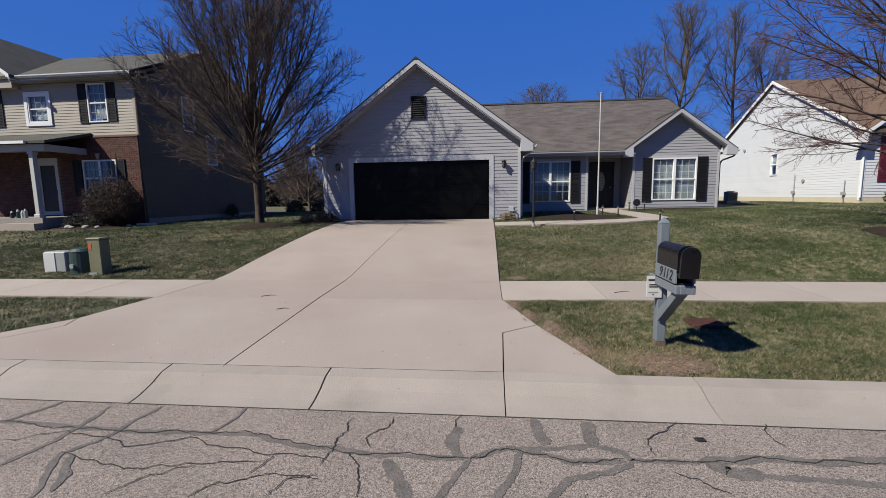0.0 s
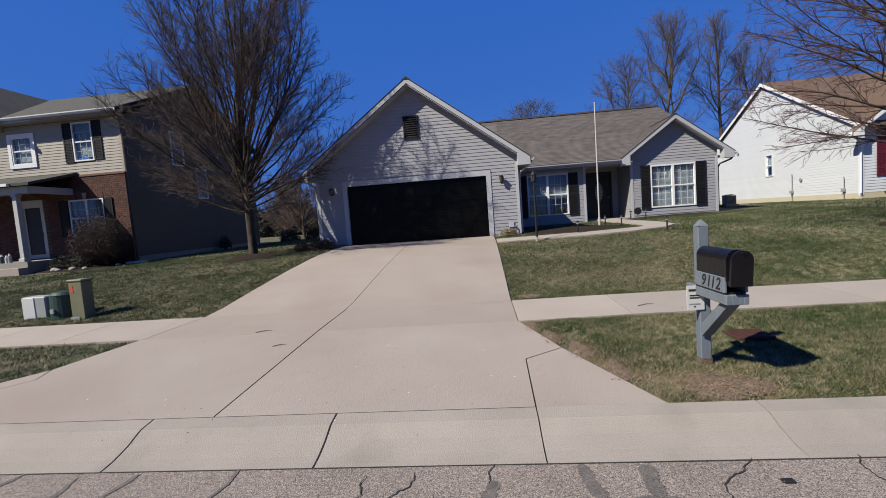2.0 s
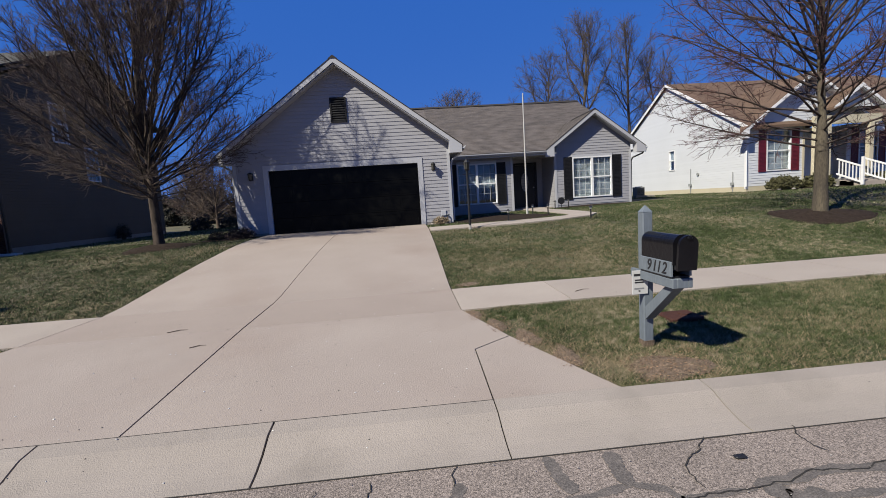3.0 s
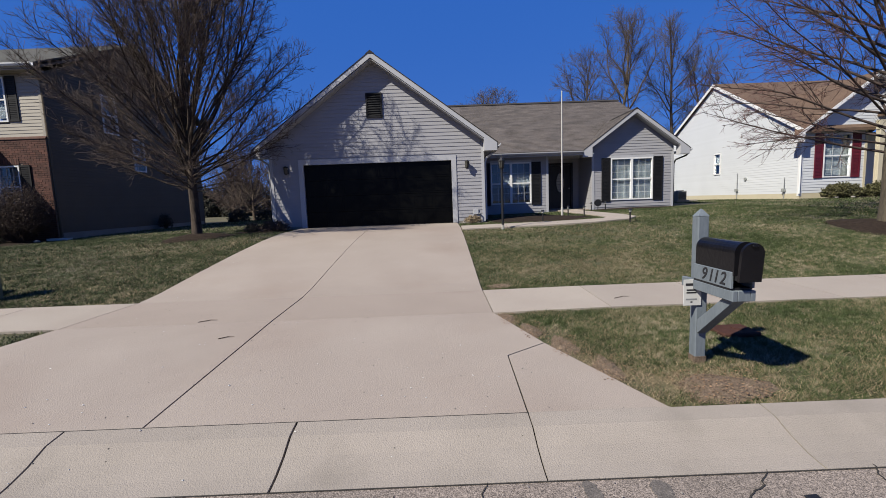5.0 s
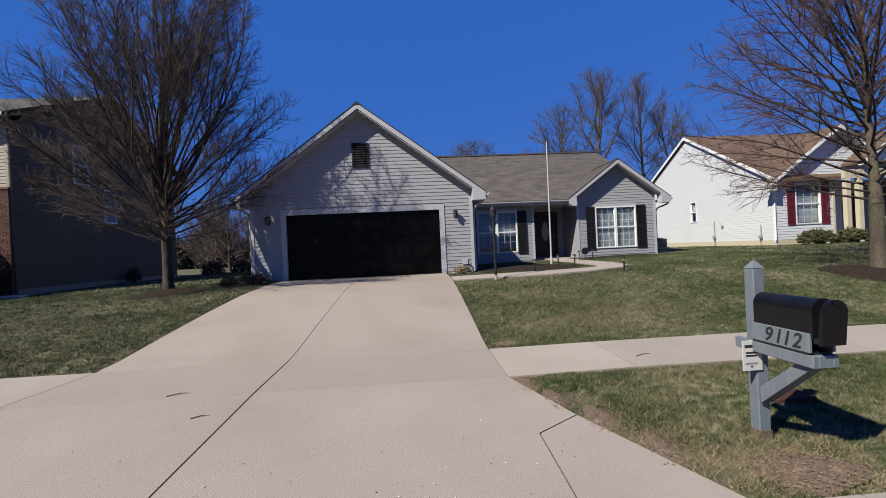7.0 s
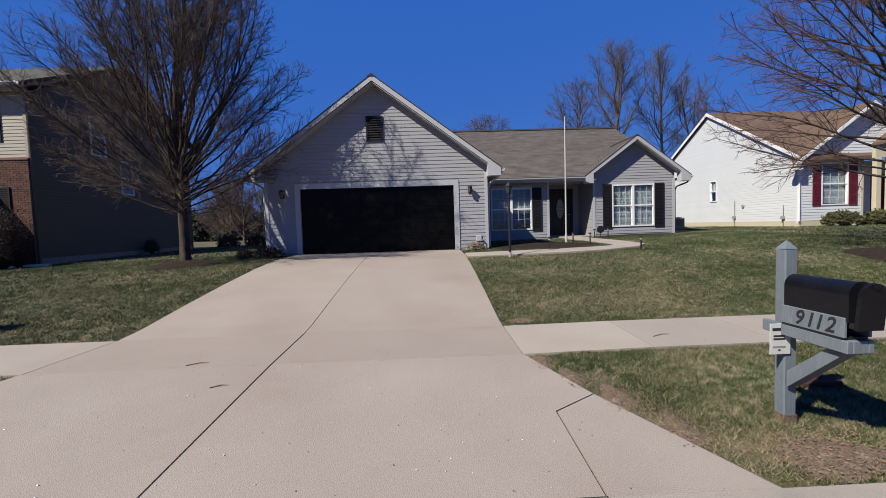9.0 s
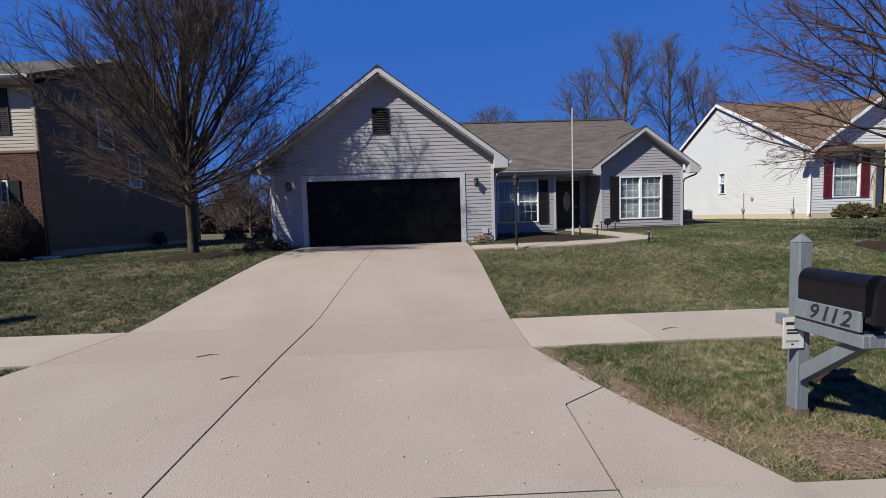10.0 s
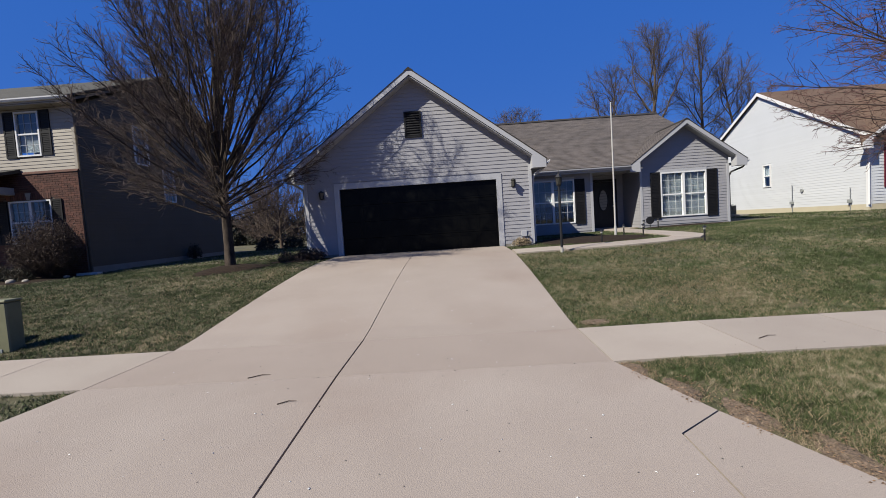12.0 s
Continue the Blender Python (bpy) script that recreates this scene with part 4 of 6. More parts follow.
# neighbour with burgundy shutters
rh = thing("house", (19, 22, 1.3), "white-sided single-storey house with burgundy shutters", "house")
QX, QY = 16.25, 20.1
QR, QRZ, QS = 26.5, 7.95, 0.545
qw_side = (25.75, 26.35, 2.62, 3.86)
q1, q2 = (17.27, 18.55, 2.10, 4.06), (23.05, 24.15, 2.15, 4.02)
qw = bmesh.new()
RSM = Matrix(((0, 1, 0, 0), (-1, 0, 0, 0), (0, 0, 1, 0), (0, 0, 0, 1)))
wall_panel(qw, -33.0, -QY - 0.15, QX, 0.15, 1.0, 4.25, [(-qw_side[1], -qw_side[0], *qw_side[2:])], RSM)
add_prism(qw, [(QX, QY + 0.15, 4.25), (QX, 33.0, 4.25), (QX, QR, QRZ - 0.16)], (0.15, 0, 0))
wall_panel(qw, QX, 19.25, QY, 0.15, 1.0, 4.25, [q1])
box(qw, 19.10, 19.25, QY + 0.15, 21.6, 1.0, 4.25)
wall_panel(qw, 19.25, 22.4, 21.6, 0.15, 1.0, 4.25, [(21.2, 22.15, 1.5, 3.6)])
wall_panel(qw, 22.4, 30.0, 20.9, 0.15, 1.0, 4.25, [q2])
box(qw, 22.4, 22.55, 21.05, 21.6, 1.0, 4.25)
box(qw, 29.85, 30.0, 21.05, 33.0, 1.0, 4.25)
box(qw, QX, 30.0, 33.0, 33.15, 1.0, 4.25)
QC, QH, QA = 19.35, 3.1, 6.72
add_prism(qw, [(QC - QH + 0.01, QY, 4.25), (QC + QH, QY, 4.25), (QC + QH, QY, QA - 0.74 * QH - 0.16), (QC, QY, QA - 0.16), (QC - QH + 0.01, QY, QA - 0.74 * QH - 0.16)], (0, 0.15, 0))
qwall = part("wall", qw, M_WHITESIDE, rh)
siding(qwall, -32.9, -QY - 0.09, QX, 1.42, 7.7, M_WHITESIDE, 0.125, [(-qw_side[1] - 0.02, -qw_side[0] + 0.02, qw_side[2] - 0.02, qw_side[3] + 0.02)],
       lambda z: (-32.9, -QY - 0.09) if z < 4.25 else (-QR - (QRZ - 0.16 - z) / QS, -QR + (QRZ - 0.16 - z) / QS), lap=0.012, m=RSM)
siding(qwall, QX + 0.09, 19.2, QY, 1.42, 4.2, M_WHITESIDE, 0.125, [(q1[0] - 0.03, q1[1] + 0.03, q1[2] - 0.03, q1[3] + 0.03)])
siding(qwall, QC - QH, QC + QH, QY, 4.2, 6.5, M_WHITESIDE, 0.125, [], lambda z: (QC - (QA - 0.16 - z) / 0.74, QC + (QA - 0.16 - z) / 0.74))
siding(qwall, 22.45, 29.9, 20.9, 1.42, 4.2, M_WHITESIDE, 0.125, [(q2[0] - 0.03, q2[1] + 0.03, q2[2] - 0.03, q2[3] + 0.03)])
part("corner_post", boxes((QX - 0.02, QX + 0.09, QY - 0.03, QY, 1.3, 4.2), (QX - 0.03, QX, QY, QY + 0.09, 1.3, 4.2)), M_WHITE, rh)
part("corner_post", boxes((19.16, 19.27, QY - 0.03, QY, 1.3, 4.2)), M_CREAM, rh)
for d in ((QX - 0.012, QX, QY, 33.0, 0.9, 1.42), (QX, 19.25, QY - 0.012, QY, 0.9, 1.42)):
    part("foundation", boxes(d), M_CREAM, rh)
window(rh, qw_side[0], qw_side[1], 0, qw_side[2], qw_side[3], cols=1, rows=1, grid=False, m=Matrix(((0, 1, 0, QX), (1, 0, 0, 0), (0, 0, 1, 0), (0, 0, 0, 1))))
window(rh, *q1[:2], QY, *q1[2:], cols=3, rows=3, blind=0.95)
window(rh, *q2[:2], 20.9, *q2[2:], cols=3, rows=3, blind=0.95)
for a, b, y, w in ((16.86, 17.24, QY, q1), (18.58, 18.97, QY, q1), (22.64, 23.02, 20.9, q2), (24.18, 24.56, 20.9, q2)):
    shutter(rh, a, b, y, w[2] - 0.02, w[3] + 0.03, M_RED, label="burgundy louvred shutter")
rr = bmesh.new()
EY, EZ = QY - 0.35, QRZ - QS * (QR - QY + 0.35)
add_prism(rr, [(QX - 0.15, EY, EZ), (QX - 0.15, QR, QRZ), (QX - 0.15, 2 * QR - EY, EZ), (QX - 0.15, 2 * QR - EY, EZ - 0.13), (QX - 0.15, QR, QRZ - 0.13), (QX - 0.15, EY, EZ - 0.13)], (14.2, 0, 0))
gable_into(rr, QC, QH + 0.62, 0.74, QA, QY - 0.4, lambda z: QR - (QRZ - z) / QS + 0.1)
gable_into(rr, 21.05, 1.4, 0.74, 5.9, 19.0, lambda z: QR - (QRZ - z) / QS + 0.1)
part("roof", rr, M_ROOF_R, rh)
part("side_rake_board", prism([(QX - 0.17, EY, EZ - 0.01), (QX - 0.17, QR, QRZ - 0.01), (QX - 0.17, QR, QRZ - 0.19), (QX - 0.17, EY, EZ - 0.19)], (0.02, 0, 0)), M_WHITE, rh)
part("side_rake_board", prism([(QX - 0.17, 2 * QR - EY, EZ - 0.01), (QX - 0.17, QR, QRZ - 0.01), (QX - 0.17, QR, QRZ - 0.19), (QX - 0.17, 2 * QR - EY, EZ - 0.19)], (0.02, 0, 0)), M_WHITE, rh)
rake_trim(rh, QC, QH + 0.61, 0.74, QA, QY - 0.41, 0.40, M_WHITE)
rake_trim(rh, 21.05, 1.39, 0.74, 5.9, 18.99, 0.3, M_WHITE, returns=False)
part("porch_gable", prism([(19.8, 19.25, 4.85), (22.3, 19.25, 4.85), (21.05, 19.25, 5.75)], (0, 0.1, 0)), M_WHITESIDE, rh)
part("porch_beam", boxes((18.95, 22.4, 19.25, 19.42, 4.10, 4.50)), M_CREAM, rh)
for x in (19.1, 19.7, 21.9):
    post = part("porch_column", boxes((x - 0.12, x + 0.12, 19.24, 19.44, 1.55, 4.10), bevel=0.012), M_CREAM, rh, "cream square porch column")
part("porch_floor", boxes((19.26, 22.4, 19.1, 21.59, 1.0, 1.50)), M_FOUND, rh)
part("front_door", boxes((21.2, 22.15, 21.62, 21.68, 1.5, 3.6)), M_RED, rh, "dark red front door")
for x in (20.09, 21.39):
    rail = part("handrail", boxes((x - 0.04, x + 0.04, 17.95, 18.05, 1.2, 2.45)), M_WHITE, rh, "white baluster handrail")
    for zz in (1.62, 2.32):
        part("rail", prism([(x - 0.03, 18.0, zz - 0.35), (x + 0.03, 18.0, zz - 0.35), (x + 0.03, 18.0, zz - 0.28), (x - 0.03, 18.0, zz - 0.28)], (0, 1.2, 0.45)), M_WHITE, rail)
    for i in range(7):
        y = 18.12 + i * 0.16
        part("baluster", boxes((x - 0.018, x + 0.018, y - 0.018, y + 0.018, 1.32 + (y - 18) * 0.375, 2.02 + (y - 18) * 0.375)), M_WHITE, rail)
for i in range(3):
    part("step", boxes((20.15, 21.33, 18.1 + 0.33 * i, 19.1, 1.0, 1.36 + 0.0 + 0.05 * i * 1.0)), M_WALK, rh)
downspout(rh, [(QX - 0.05, QY - 0.3, 4.05), (QX - 0.05, QY - 0.06, 3.85), (QX - 0.05, QY - 0.06, 1.4)], M_WHITE, 0.04)
for y, z in ((23.6, 2.25), (29.0, 4.3)):
    part("wall_vent", cyl(bmesh.new(), (QX - 0.07, y, z), (QX, y, z), 0.09, 0.10, 10), M_GREYBOX, rh)


# ---- trees and shrubs ----
def tubes(name, segs, material, sides=5):
    """One mesh from many tapered segments (p0, r0, p1, r1)."""
    n = len(segs)
    p0 = np.array([s[0] for s in segs], float)
    p1 = np.array([s[2] for s in segs], float)
    r0 = np.array([s[1] for s in segs], float)[:, None]
    r1 = np.array([s[3] for s in segs], float)[:, None]
    d = p1 - p0
    d /= np.maximum(np.linalg.norm(d, axis=1, keepdims=True), 1e-9)
    ref = np.where(np.abs(d[:, 2:3]) > 0.9, np.array([[1.0, 0, 0]]), np.array([[0, 0, 1.0]]))
    u = np.cross(d, ref)
    u /= np.linalg.norm(u, axis=1, keepdims=True)
    v = np.cross(d, u)
    rings = []
    for k in range(sides):
        a = 2 * math.pi * k / sides
        o = u * math.cos(a) + v * math.sin(a)
        rings.append((p0 + o * r0, p1 + o * r1))
    co = np.stack([rings[k][j] for j in (0, 1) for k in range(sides)], 1).reshape(-1, 3)
    base = np.arange(n)[:, None] * 2 * sides
    q = np.concatenate([base + np.array([[k, (k + 1) % sides, sides + (k + 1) % sides, sides + k]]) for k in range(sides)], 1).reshape(-1, 4)
    me = bpy.data.meshes.new(name)
    me.vertices.add(len(co))
    me.vertices.foreach_set("co", co.ravel())
    me.loops.add(q.size)
    me.loops.foreach_set("vertex_index", q.ravel().astype(np.int32))
    me.polygons.add(len(q))
    me.polygons.foreach_set("loop_start", np.arange(0, q.size, 4, dtype=np.int32))
    me.update(calc_edges=True)
    me.materials.append(material)
    me.shade_smooth()
    return me


def curve_path(rng, p, d, length, steps, up, wob):
    pts = [Vector(p)]
    d = Vector(d).normalized()
    for _ in range(steps):
        d = (d + Vector((rng.gauss(0, wob), rng.gauss(0, wob), rng.gauss(0, wob) + up))).normalized()
        pts.append(pts[-1] + d * (length / steps))
    return pts


def taper(pts, r0, r1):
    n = len(pts) - 1
    return [(pts[i], r0 + (r1 - r0) * i / n, pts[i + 1], r0 + (r1 - r0) * (i + 1) / n) for i in range(n)]


def side_way(rng, d, spread):
    d = d.normalized()
    o = d.orthogonal().normalized()
    o.rotate(Matrix.Rotation(rng.random() * 2 * math.pi, 3, d))
    return (d * math.cos(spread) + o * math.sin(spread)).normalized()


def bare_tree(label, base, trunk_h, r, limbs, reach, top, bark, twig_mat, seed, mid=0.45, low=3.0, elev=(20, 86), origin=(0.0, 0.3), up=0.03, wob=0.05, bough_gap=0.24, bough=1.5, twig_gap=0.12, twig=0.0045, spur=0.32, shift=(0, 0), limb_mat=None, stout=0.010, bough_rise=0.05, fork_twigs=2, bare=0.12, name="tree"):
    """A leafless tree: flared trunk and leader, limbs that grow until they leave an egg-shaped crown, boughs along them, twigs and spurs."""
    rng = random.Random(seed)
    base = Vector(base)
    t = thing(name, base, label, "tree")
    H = top - base.z
    fork = base + Vector((0, 0, trunk_h))
    ctr = base + Vector((shift[0], shift[1], trunk_h + (H - trunk_h) * mid))
    rise = top - ctr.z

    def outside(p):
        q = p - ctr
        lump = 1 + 0.07 * math.sin(5 * math.atan2(q.y, q.x) + q.z * 1.3 + seed) + 0.05 * math.sin(q.z * 2.7 + seed)
        return (q.x * q.x + q.y * q.y) / (reach * lump) ** 2 + (q.z / (rise if q.z > 0 else low)) ** 2 > 1

    def grow(p, d, step, most, lift, wobble):
        pts, d = [Vector(p)], Vector(d).normalized()
        while len(pts) <= most:
            d = (d + Vector((rng.gauss(0, wobble), rng.gauss(0, wobble), rng.gauss(0, wobble) + lift))).normalized()
            if len(pts) > 1 and outside(pts[-1] + d * step * 0.7):
                break
            pts.append(pts[-1] + d * step)
        return pts

    lead = [base + Vector((0, 0, 0.10)), base.lerp(fork, 0.5), fork] + curve_path(rng, fork, (0, 0, 1), H - trunk_h, 8, 0.1, 0.05)[1:]
    n = len(lead)
    trunk = [(base - Vector((0, 0, 0.15)), r * 1.6, base + Vector((0, 0, 0.10)), r * 1.2)]
    for i in range(n - 1):
        ra, rb = [r * (1.2, 1.0, 0.98)[k] if k < 3 else r * 0.6 * (1 - (k - 2) / (n - 3)) ** 0.8 + 0.006 for k in (i, i + 1)]
        trunk.append((lead[i], ra, lead[i + 1], rb))
    limb_list, twig_s = [], []

    def dress(path, length):
        """Twigs along a bough, each with spurs."""
        for a, b in zip(path, path[1:]):
            for _ in range(max(1, int((b - a).length / twig_gap + rng.random()))):
                p = a.lerp(b, rng.random())
                d = side_way(rng, b - a, radians(rng.uniform(22, 58)))
                L = length * rng.uniform(0.45, 1.25)
                q = curve_path(rng, p, d, L, 2, bough_rise * 2.2, 0.16)
                twig_s.extend(taper(q, twig, twig * 0.55))
                for _ in range(fork_twigs):
                    o = q[0].lerp(q[2], rng.uniform(0.25, 0.95))
                    q2 = curve_path(rng, o, side_way(rng, d, radians(rng.uniform(25, 60))), L * rng.uniform(0.25, 0.6), 1, bough_rise * 2, 0.1)
                    twig_s.extend(taper(q2, twig * 0.75, twig * 0.45))

    for k in range(limbs):
        f = (k + rng.random() * 0.8) / limbs
        h = origin[0] + (origin[1] - origin[0]) * f
        w = h * (n - 3)
        o = lead[2 + int(w)].lerp(lead[min(3 + int(w), n - 1)], w - int(w))
        e = radians(elev[0] + (elev[1] - elev[0]) * f ** 1.1 + rng.uniform(-5, 5))
        az = k * 2.399963 + rng.uniform(-0.3, 0.3)
        path = grow(o, (math.cos(az) * math.cos(e), math.sin(az) * math.cos(e), math.sin(e)), 0.40, 24, up * math.cos(e), wob)
        L = 0.40 * (len(path) - 1)
        r_l = min(0.007 + stout * L, r * 0.42)
        limb_s = taper(path, r_l, 0.006)
        limb_list.append(limb_s)
        count = max(3, int(L * 0.86 / bough_gap))
        for j in range(count):
            g = bare + (0.99 - bare) * (j + rng.random()) / count
            ii = min(int(g * (len(path) - 1)), len(path) - 2)
            a = path[ii].lerp(path[ii + 1], g * (len(path) - 1) - ii)
            bd = side_way(rng, path[ii + 1] - path[ii], radians(rng.uniform(24, 50)))
            want = bough * (1.15 - 0.75 * g) * rng.uniform(0.6, 1.2)
            bp = grow(a, bd, 0.25, max(2, int(want / 0.25)), bough_rise, 0.09)
            limb_s.extend(taper(bp, min(max(r_l * (1 - g) * 0.5, twig * 1.25), 0.018), twig))
            dress(bp, spur)
        dress(path[len(path) // 2:], spur)
    link("trunk", tubes("trunk", trunk, bark, 12), t)
    for s in limb_list:
        link("limb", tubes("limb", s, limb_mat or bark, 4), t)
    tagged(link("crown", tubes("crown", twig_s, twig_mat, 3), t), kind="stuff")
    return t


bare_tree("leafless pear tree with a dense upswept red-brown crown", (-7.62, 13.1, gzf(-7.62, 13.1) - 0.02), 1.35, 0.125, 86, 3.45, 10.8, M_BARK_P, M_TWIG, 7, mid=0.36, low=3.1, elev=(12, 88), origin=(0.0, 0.24), up=0.030, wob=0.075, bough_gap=0.175, bough=1.45, twig_gap=0.085, twig=0.0048, spur=0.26, bare=0.34, shift=(0.1, 0.0), stout=0.0054, bough_rise=0.055)
bare_tree("leafless tree with wide arching russet branches on the lawn", (9.9, 10.0, gzf(9.9, 10.0) - 0.02), 1.55, 0.145, 74, 4.0, 10.2, M_BARK_R, M_TWIG_R, 21, mid=0.30, low=3.2, elev=(13, 82), origin=(0.0, 0.62), up=0.004, wob=0.06, bough_gap=0.23, bough=1.5, twig_gap=0.13, twig=0.0050, spur=0.34, stout=0.0058, bough_rise=0.010, bare=0.24, limb_mat=M_LIMB_R)
for x, y, top, reach, r, seed, n in ((14.4, 44, 15.8, 3.9, 0.20, 31, 18), (18.4, 45, 20.3, 3.9, 0.28, 32, 24), (24.2, 46, 19.6, 3.4, 0.26, 33, 22), (28.0, 47, 16.8, 3.9, 0.22, 35, 18), (5.9, 48, 13.2, 3.9, 0.18, 34, 18)):
    bare_tree("tall leafless tree behind the houses", (x, y, 0.97), 6.0, r, n, reach, top, M_BARK, M_TWIG_FAR, seed, mid=0.45, low=6.0, elev=(22, 82), origin=(0.0, 0.8), up=0.03, wob=0.11, bough_gap=0.40, bough=2.3, twig_gap=0.17, twig=0.0105, spur=0.7, stout=0.011, bough_rise=0.04)
for x, y, top, reach, seed in ((-13.4, 31.0, 5.6, 2.6, 41), (-15.6, 34.0, 6.0, 2.8, 42), (-17.6, 37.0, 6.4, 3.0, 43), (-14.6, 38.0, 6.0, 3.0, 44), (-20.5, 43.0, 7.0, 3.2, 45)):
    bare_tree("small leafless tree in the back yard", (x, y, 0.75), 0.4, 0.12, 22, reach, top, M_BARK, M_TWIG, seed, mid=0.4, low=2.4, elev=(15, 80), origin=(0.0, 0.6), bough_gap=0.34, bough=1.3, twig_gap=0.2, twig=0.012, spur=0.45)


def shrub(label, c, rx, ry, h, leaf, twig_mat=None, seed=1, leaves=900, size=0.035, twigs=120, flat=0.5, name="shrub"):
    """A shrub: stems from the ground, fine twigs and many small leaves in an uneven rounded mass."""
    rng = random.Random(seed)
    c = Vector(c)
    t = thing(name, c, label, "shrub")
    segs = []
    for _ in range(twigs):
        a, e = rng.random() * 2 * math.pi, math.acos(1 - rng.random() * 0.98)
        k = 0.75 + 0.25 * rng.random()
        tip = c + Vector((rx * math.cos(a) * math.sin(e) * k, ry * math.sin(a) * math.sin(e) * k, h * (0.25 + 0.75 * math.cos(e)) * k))
        mid = c.lerp(tip, 0.5) + Vector((rng.gauss(0, 0.04), rng.gauss(0, 0.04), 0.02))
        segs += [(c + Vector((rng.gauss(0, 0.05), rng.gauss(0, 0.05), -0.02)), 0.009, mid, 0.006), (mid, 0.006, tip, 0.003)]
        for _ in range(3):
            b = mid.lerp(tip, rng.random())
            segs.append((b, 0.004, b + Vector((rng.gauss(0, rx * 0.2), rng.gauss(0, ry * 0.2), rng.gauss(0.03, h * 0.1))), 0.002))
    tagged(link("stem", tubes("stem", segs, twig_mat or M_BARK, 3), t), kind="stuff")
    if leaves:
        P = np.random.RandomState(seed)
        a = P.rand(leaves) * 2 * np.pi
        u = P.rand(leaves) * 1.25 - 0.25
        s = np.sqrt(np.clip(1 - u * u, 0, 1))
        lump = 0.86 + 0.16 * np.sin(a * 5 + u * 7) * np.cos(u * 9) + 0.1 * P.randn(leaves) * 0.6
        k = lump * (1 - 0.30 * P.rand(leaves) ** 2)
        ctr = np.stack([c.x + rx * np.cos(a) * s * k, c.y + ry * np.sin(a) * s * k, np.maximum(c.z + 0.02, c.z + h * (flat * 0.5 + (1 - flat * 0.5) * u) * k)], 1)
        d1, d2 = P.randn(leaves, 3), P.randn(leaves, 3)
        d1 *= size / np.linalg.norm(d1, axis=1, keepdims=True)
        d2 *= 0.6 * size / np.linalg.norm(d2, axis=1, keepdims=True)
        co = np.stack([ctr - d1, ctr + d2, ctr + d1, ctr - d2], 1).reshape(-1, 3)
        me = bpy.data.meshes.new("leaves")
        me.from_pydata(co.tolist(), [], np.arange(leaves * 4).reshape(-1, 4).tolist())
        me.materials.append(leaf)
        tagged(link("leaves", me, t), kind="stuff")
    return t


shrub("rounded bare burning bush by the brick front", (-14.98, 15.25, 0.76), 1.2, 0.85, 2.2, M_DRYBUSH, M_DRYBUSH, 51, 11000, 0.026, 520, flat=0.9)
shrub("low dark evergreen shrub beside the porch", (-16.4, 15.0, 0.74), 0.5, 0.45, 0.6, M_SHRUB_D, None, 52, 1500, 0.03, 60)
shrub("low brown shrub in the mulch bed", (-15.6, 14.9, 0.74), 0.5, 0.4, 0.5, M_SHRUB_D, None, 53, 1200, 0.03, 60)
shrub("dark shrub against the shaded wall", (-14.0, 21.9, 0.86), 0.35, 0.4, 0.75, M_SHRUB_D, None, 54, 900, 0.035, 60)
shrub("clipped box shrub by the white house", (17.4, 19.2, 1.17), 0.82, 0.6, 0.68, M_SHRUB, None, 55, 9000, 0.042, 60, flat=0.6)
shrub("clipped box shrub by the white house", (18.85, 18.95, 1.17), 0.75, 0.55, 0.66, M_SHRUB, None, 56, 8200, 0.042, 60, flat=0.6)
shrub("clipped box shrub by the white house", (23.6, 20.0, 1.17), 0.9, 0.6, 0.6, M_SHRUB, None, 57, 6000, 0.042, 50, flat=0.6)
shrub("clipped box shrub by the white house", (25.6, 20.0, 1.17), 0.9, 0.6, 0.6, M_SHRUB, None, 58, 6000, 0.042, 50, flat=0.6)
shrub("low russet shrub at the garage corner", (-5.75, 14.15, 0.90), 0.55, 0.35, 0.38, M_TWIG, M_TWIG, 59, 1800, 0.022, 160)
shrub("low dark shrub at the garage corner", (-6.45, 14.3, 0.89), 0.35, 0.3, 0.32, M_SHRUB_D, M_TWIG, 60, 900, 0.022, 80)
shrub("dark round evergreen in the back yard", (-13.4, 28.5, 0.74), 0.7, 0.7, 1.0, M_SHRUB_D, None, 61, 1400, 0.06, 40)
shrub("dark round evergreen in the back yard", (-11.7, 28.8, 0.78), 0.7, 0.7, 0.9, M_SHRUB_D, None, 62, 1400, 0.06, 40)
shrub("dry straw-coloured plant at the garage corner", (0.72, 14.45, 0.93), 0.30, 0.2, 0.24, M_STRAW, M_STRAW, 63, 700, 0.03, 120)
for i, (x, y, r, h) in enumerate(((-33, 58, 3.4, 5.2), (-28.5, 60, 3.6, 5.6), (-24.5, 57, 3.2, 4.6), (-20, 58, 3.2, 5.0), (-23, 50, 2.2, 3.2), (-27.5, 51, 2.4, 3.6), (-17.5, 54, 2.4, 3.4))):
    shrub("dark evergreen thicket at the far end of the yards", (x, y, 0.7), r, r * 0.8, h, M_SHRUB_D, M_TWIG, 70 + i, 5200, 0.16, 160, flat=0.4, name="thicket")


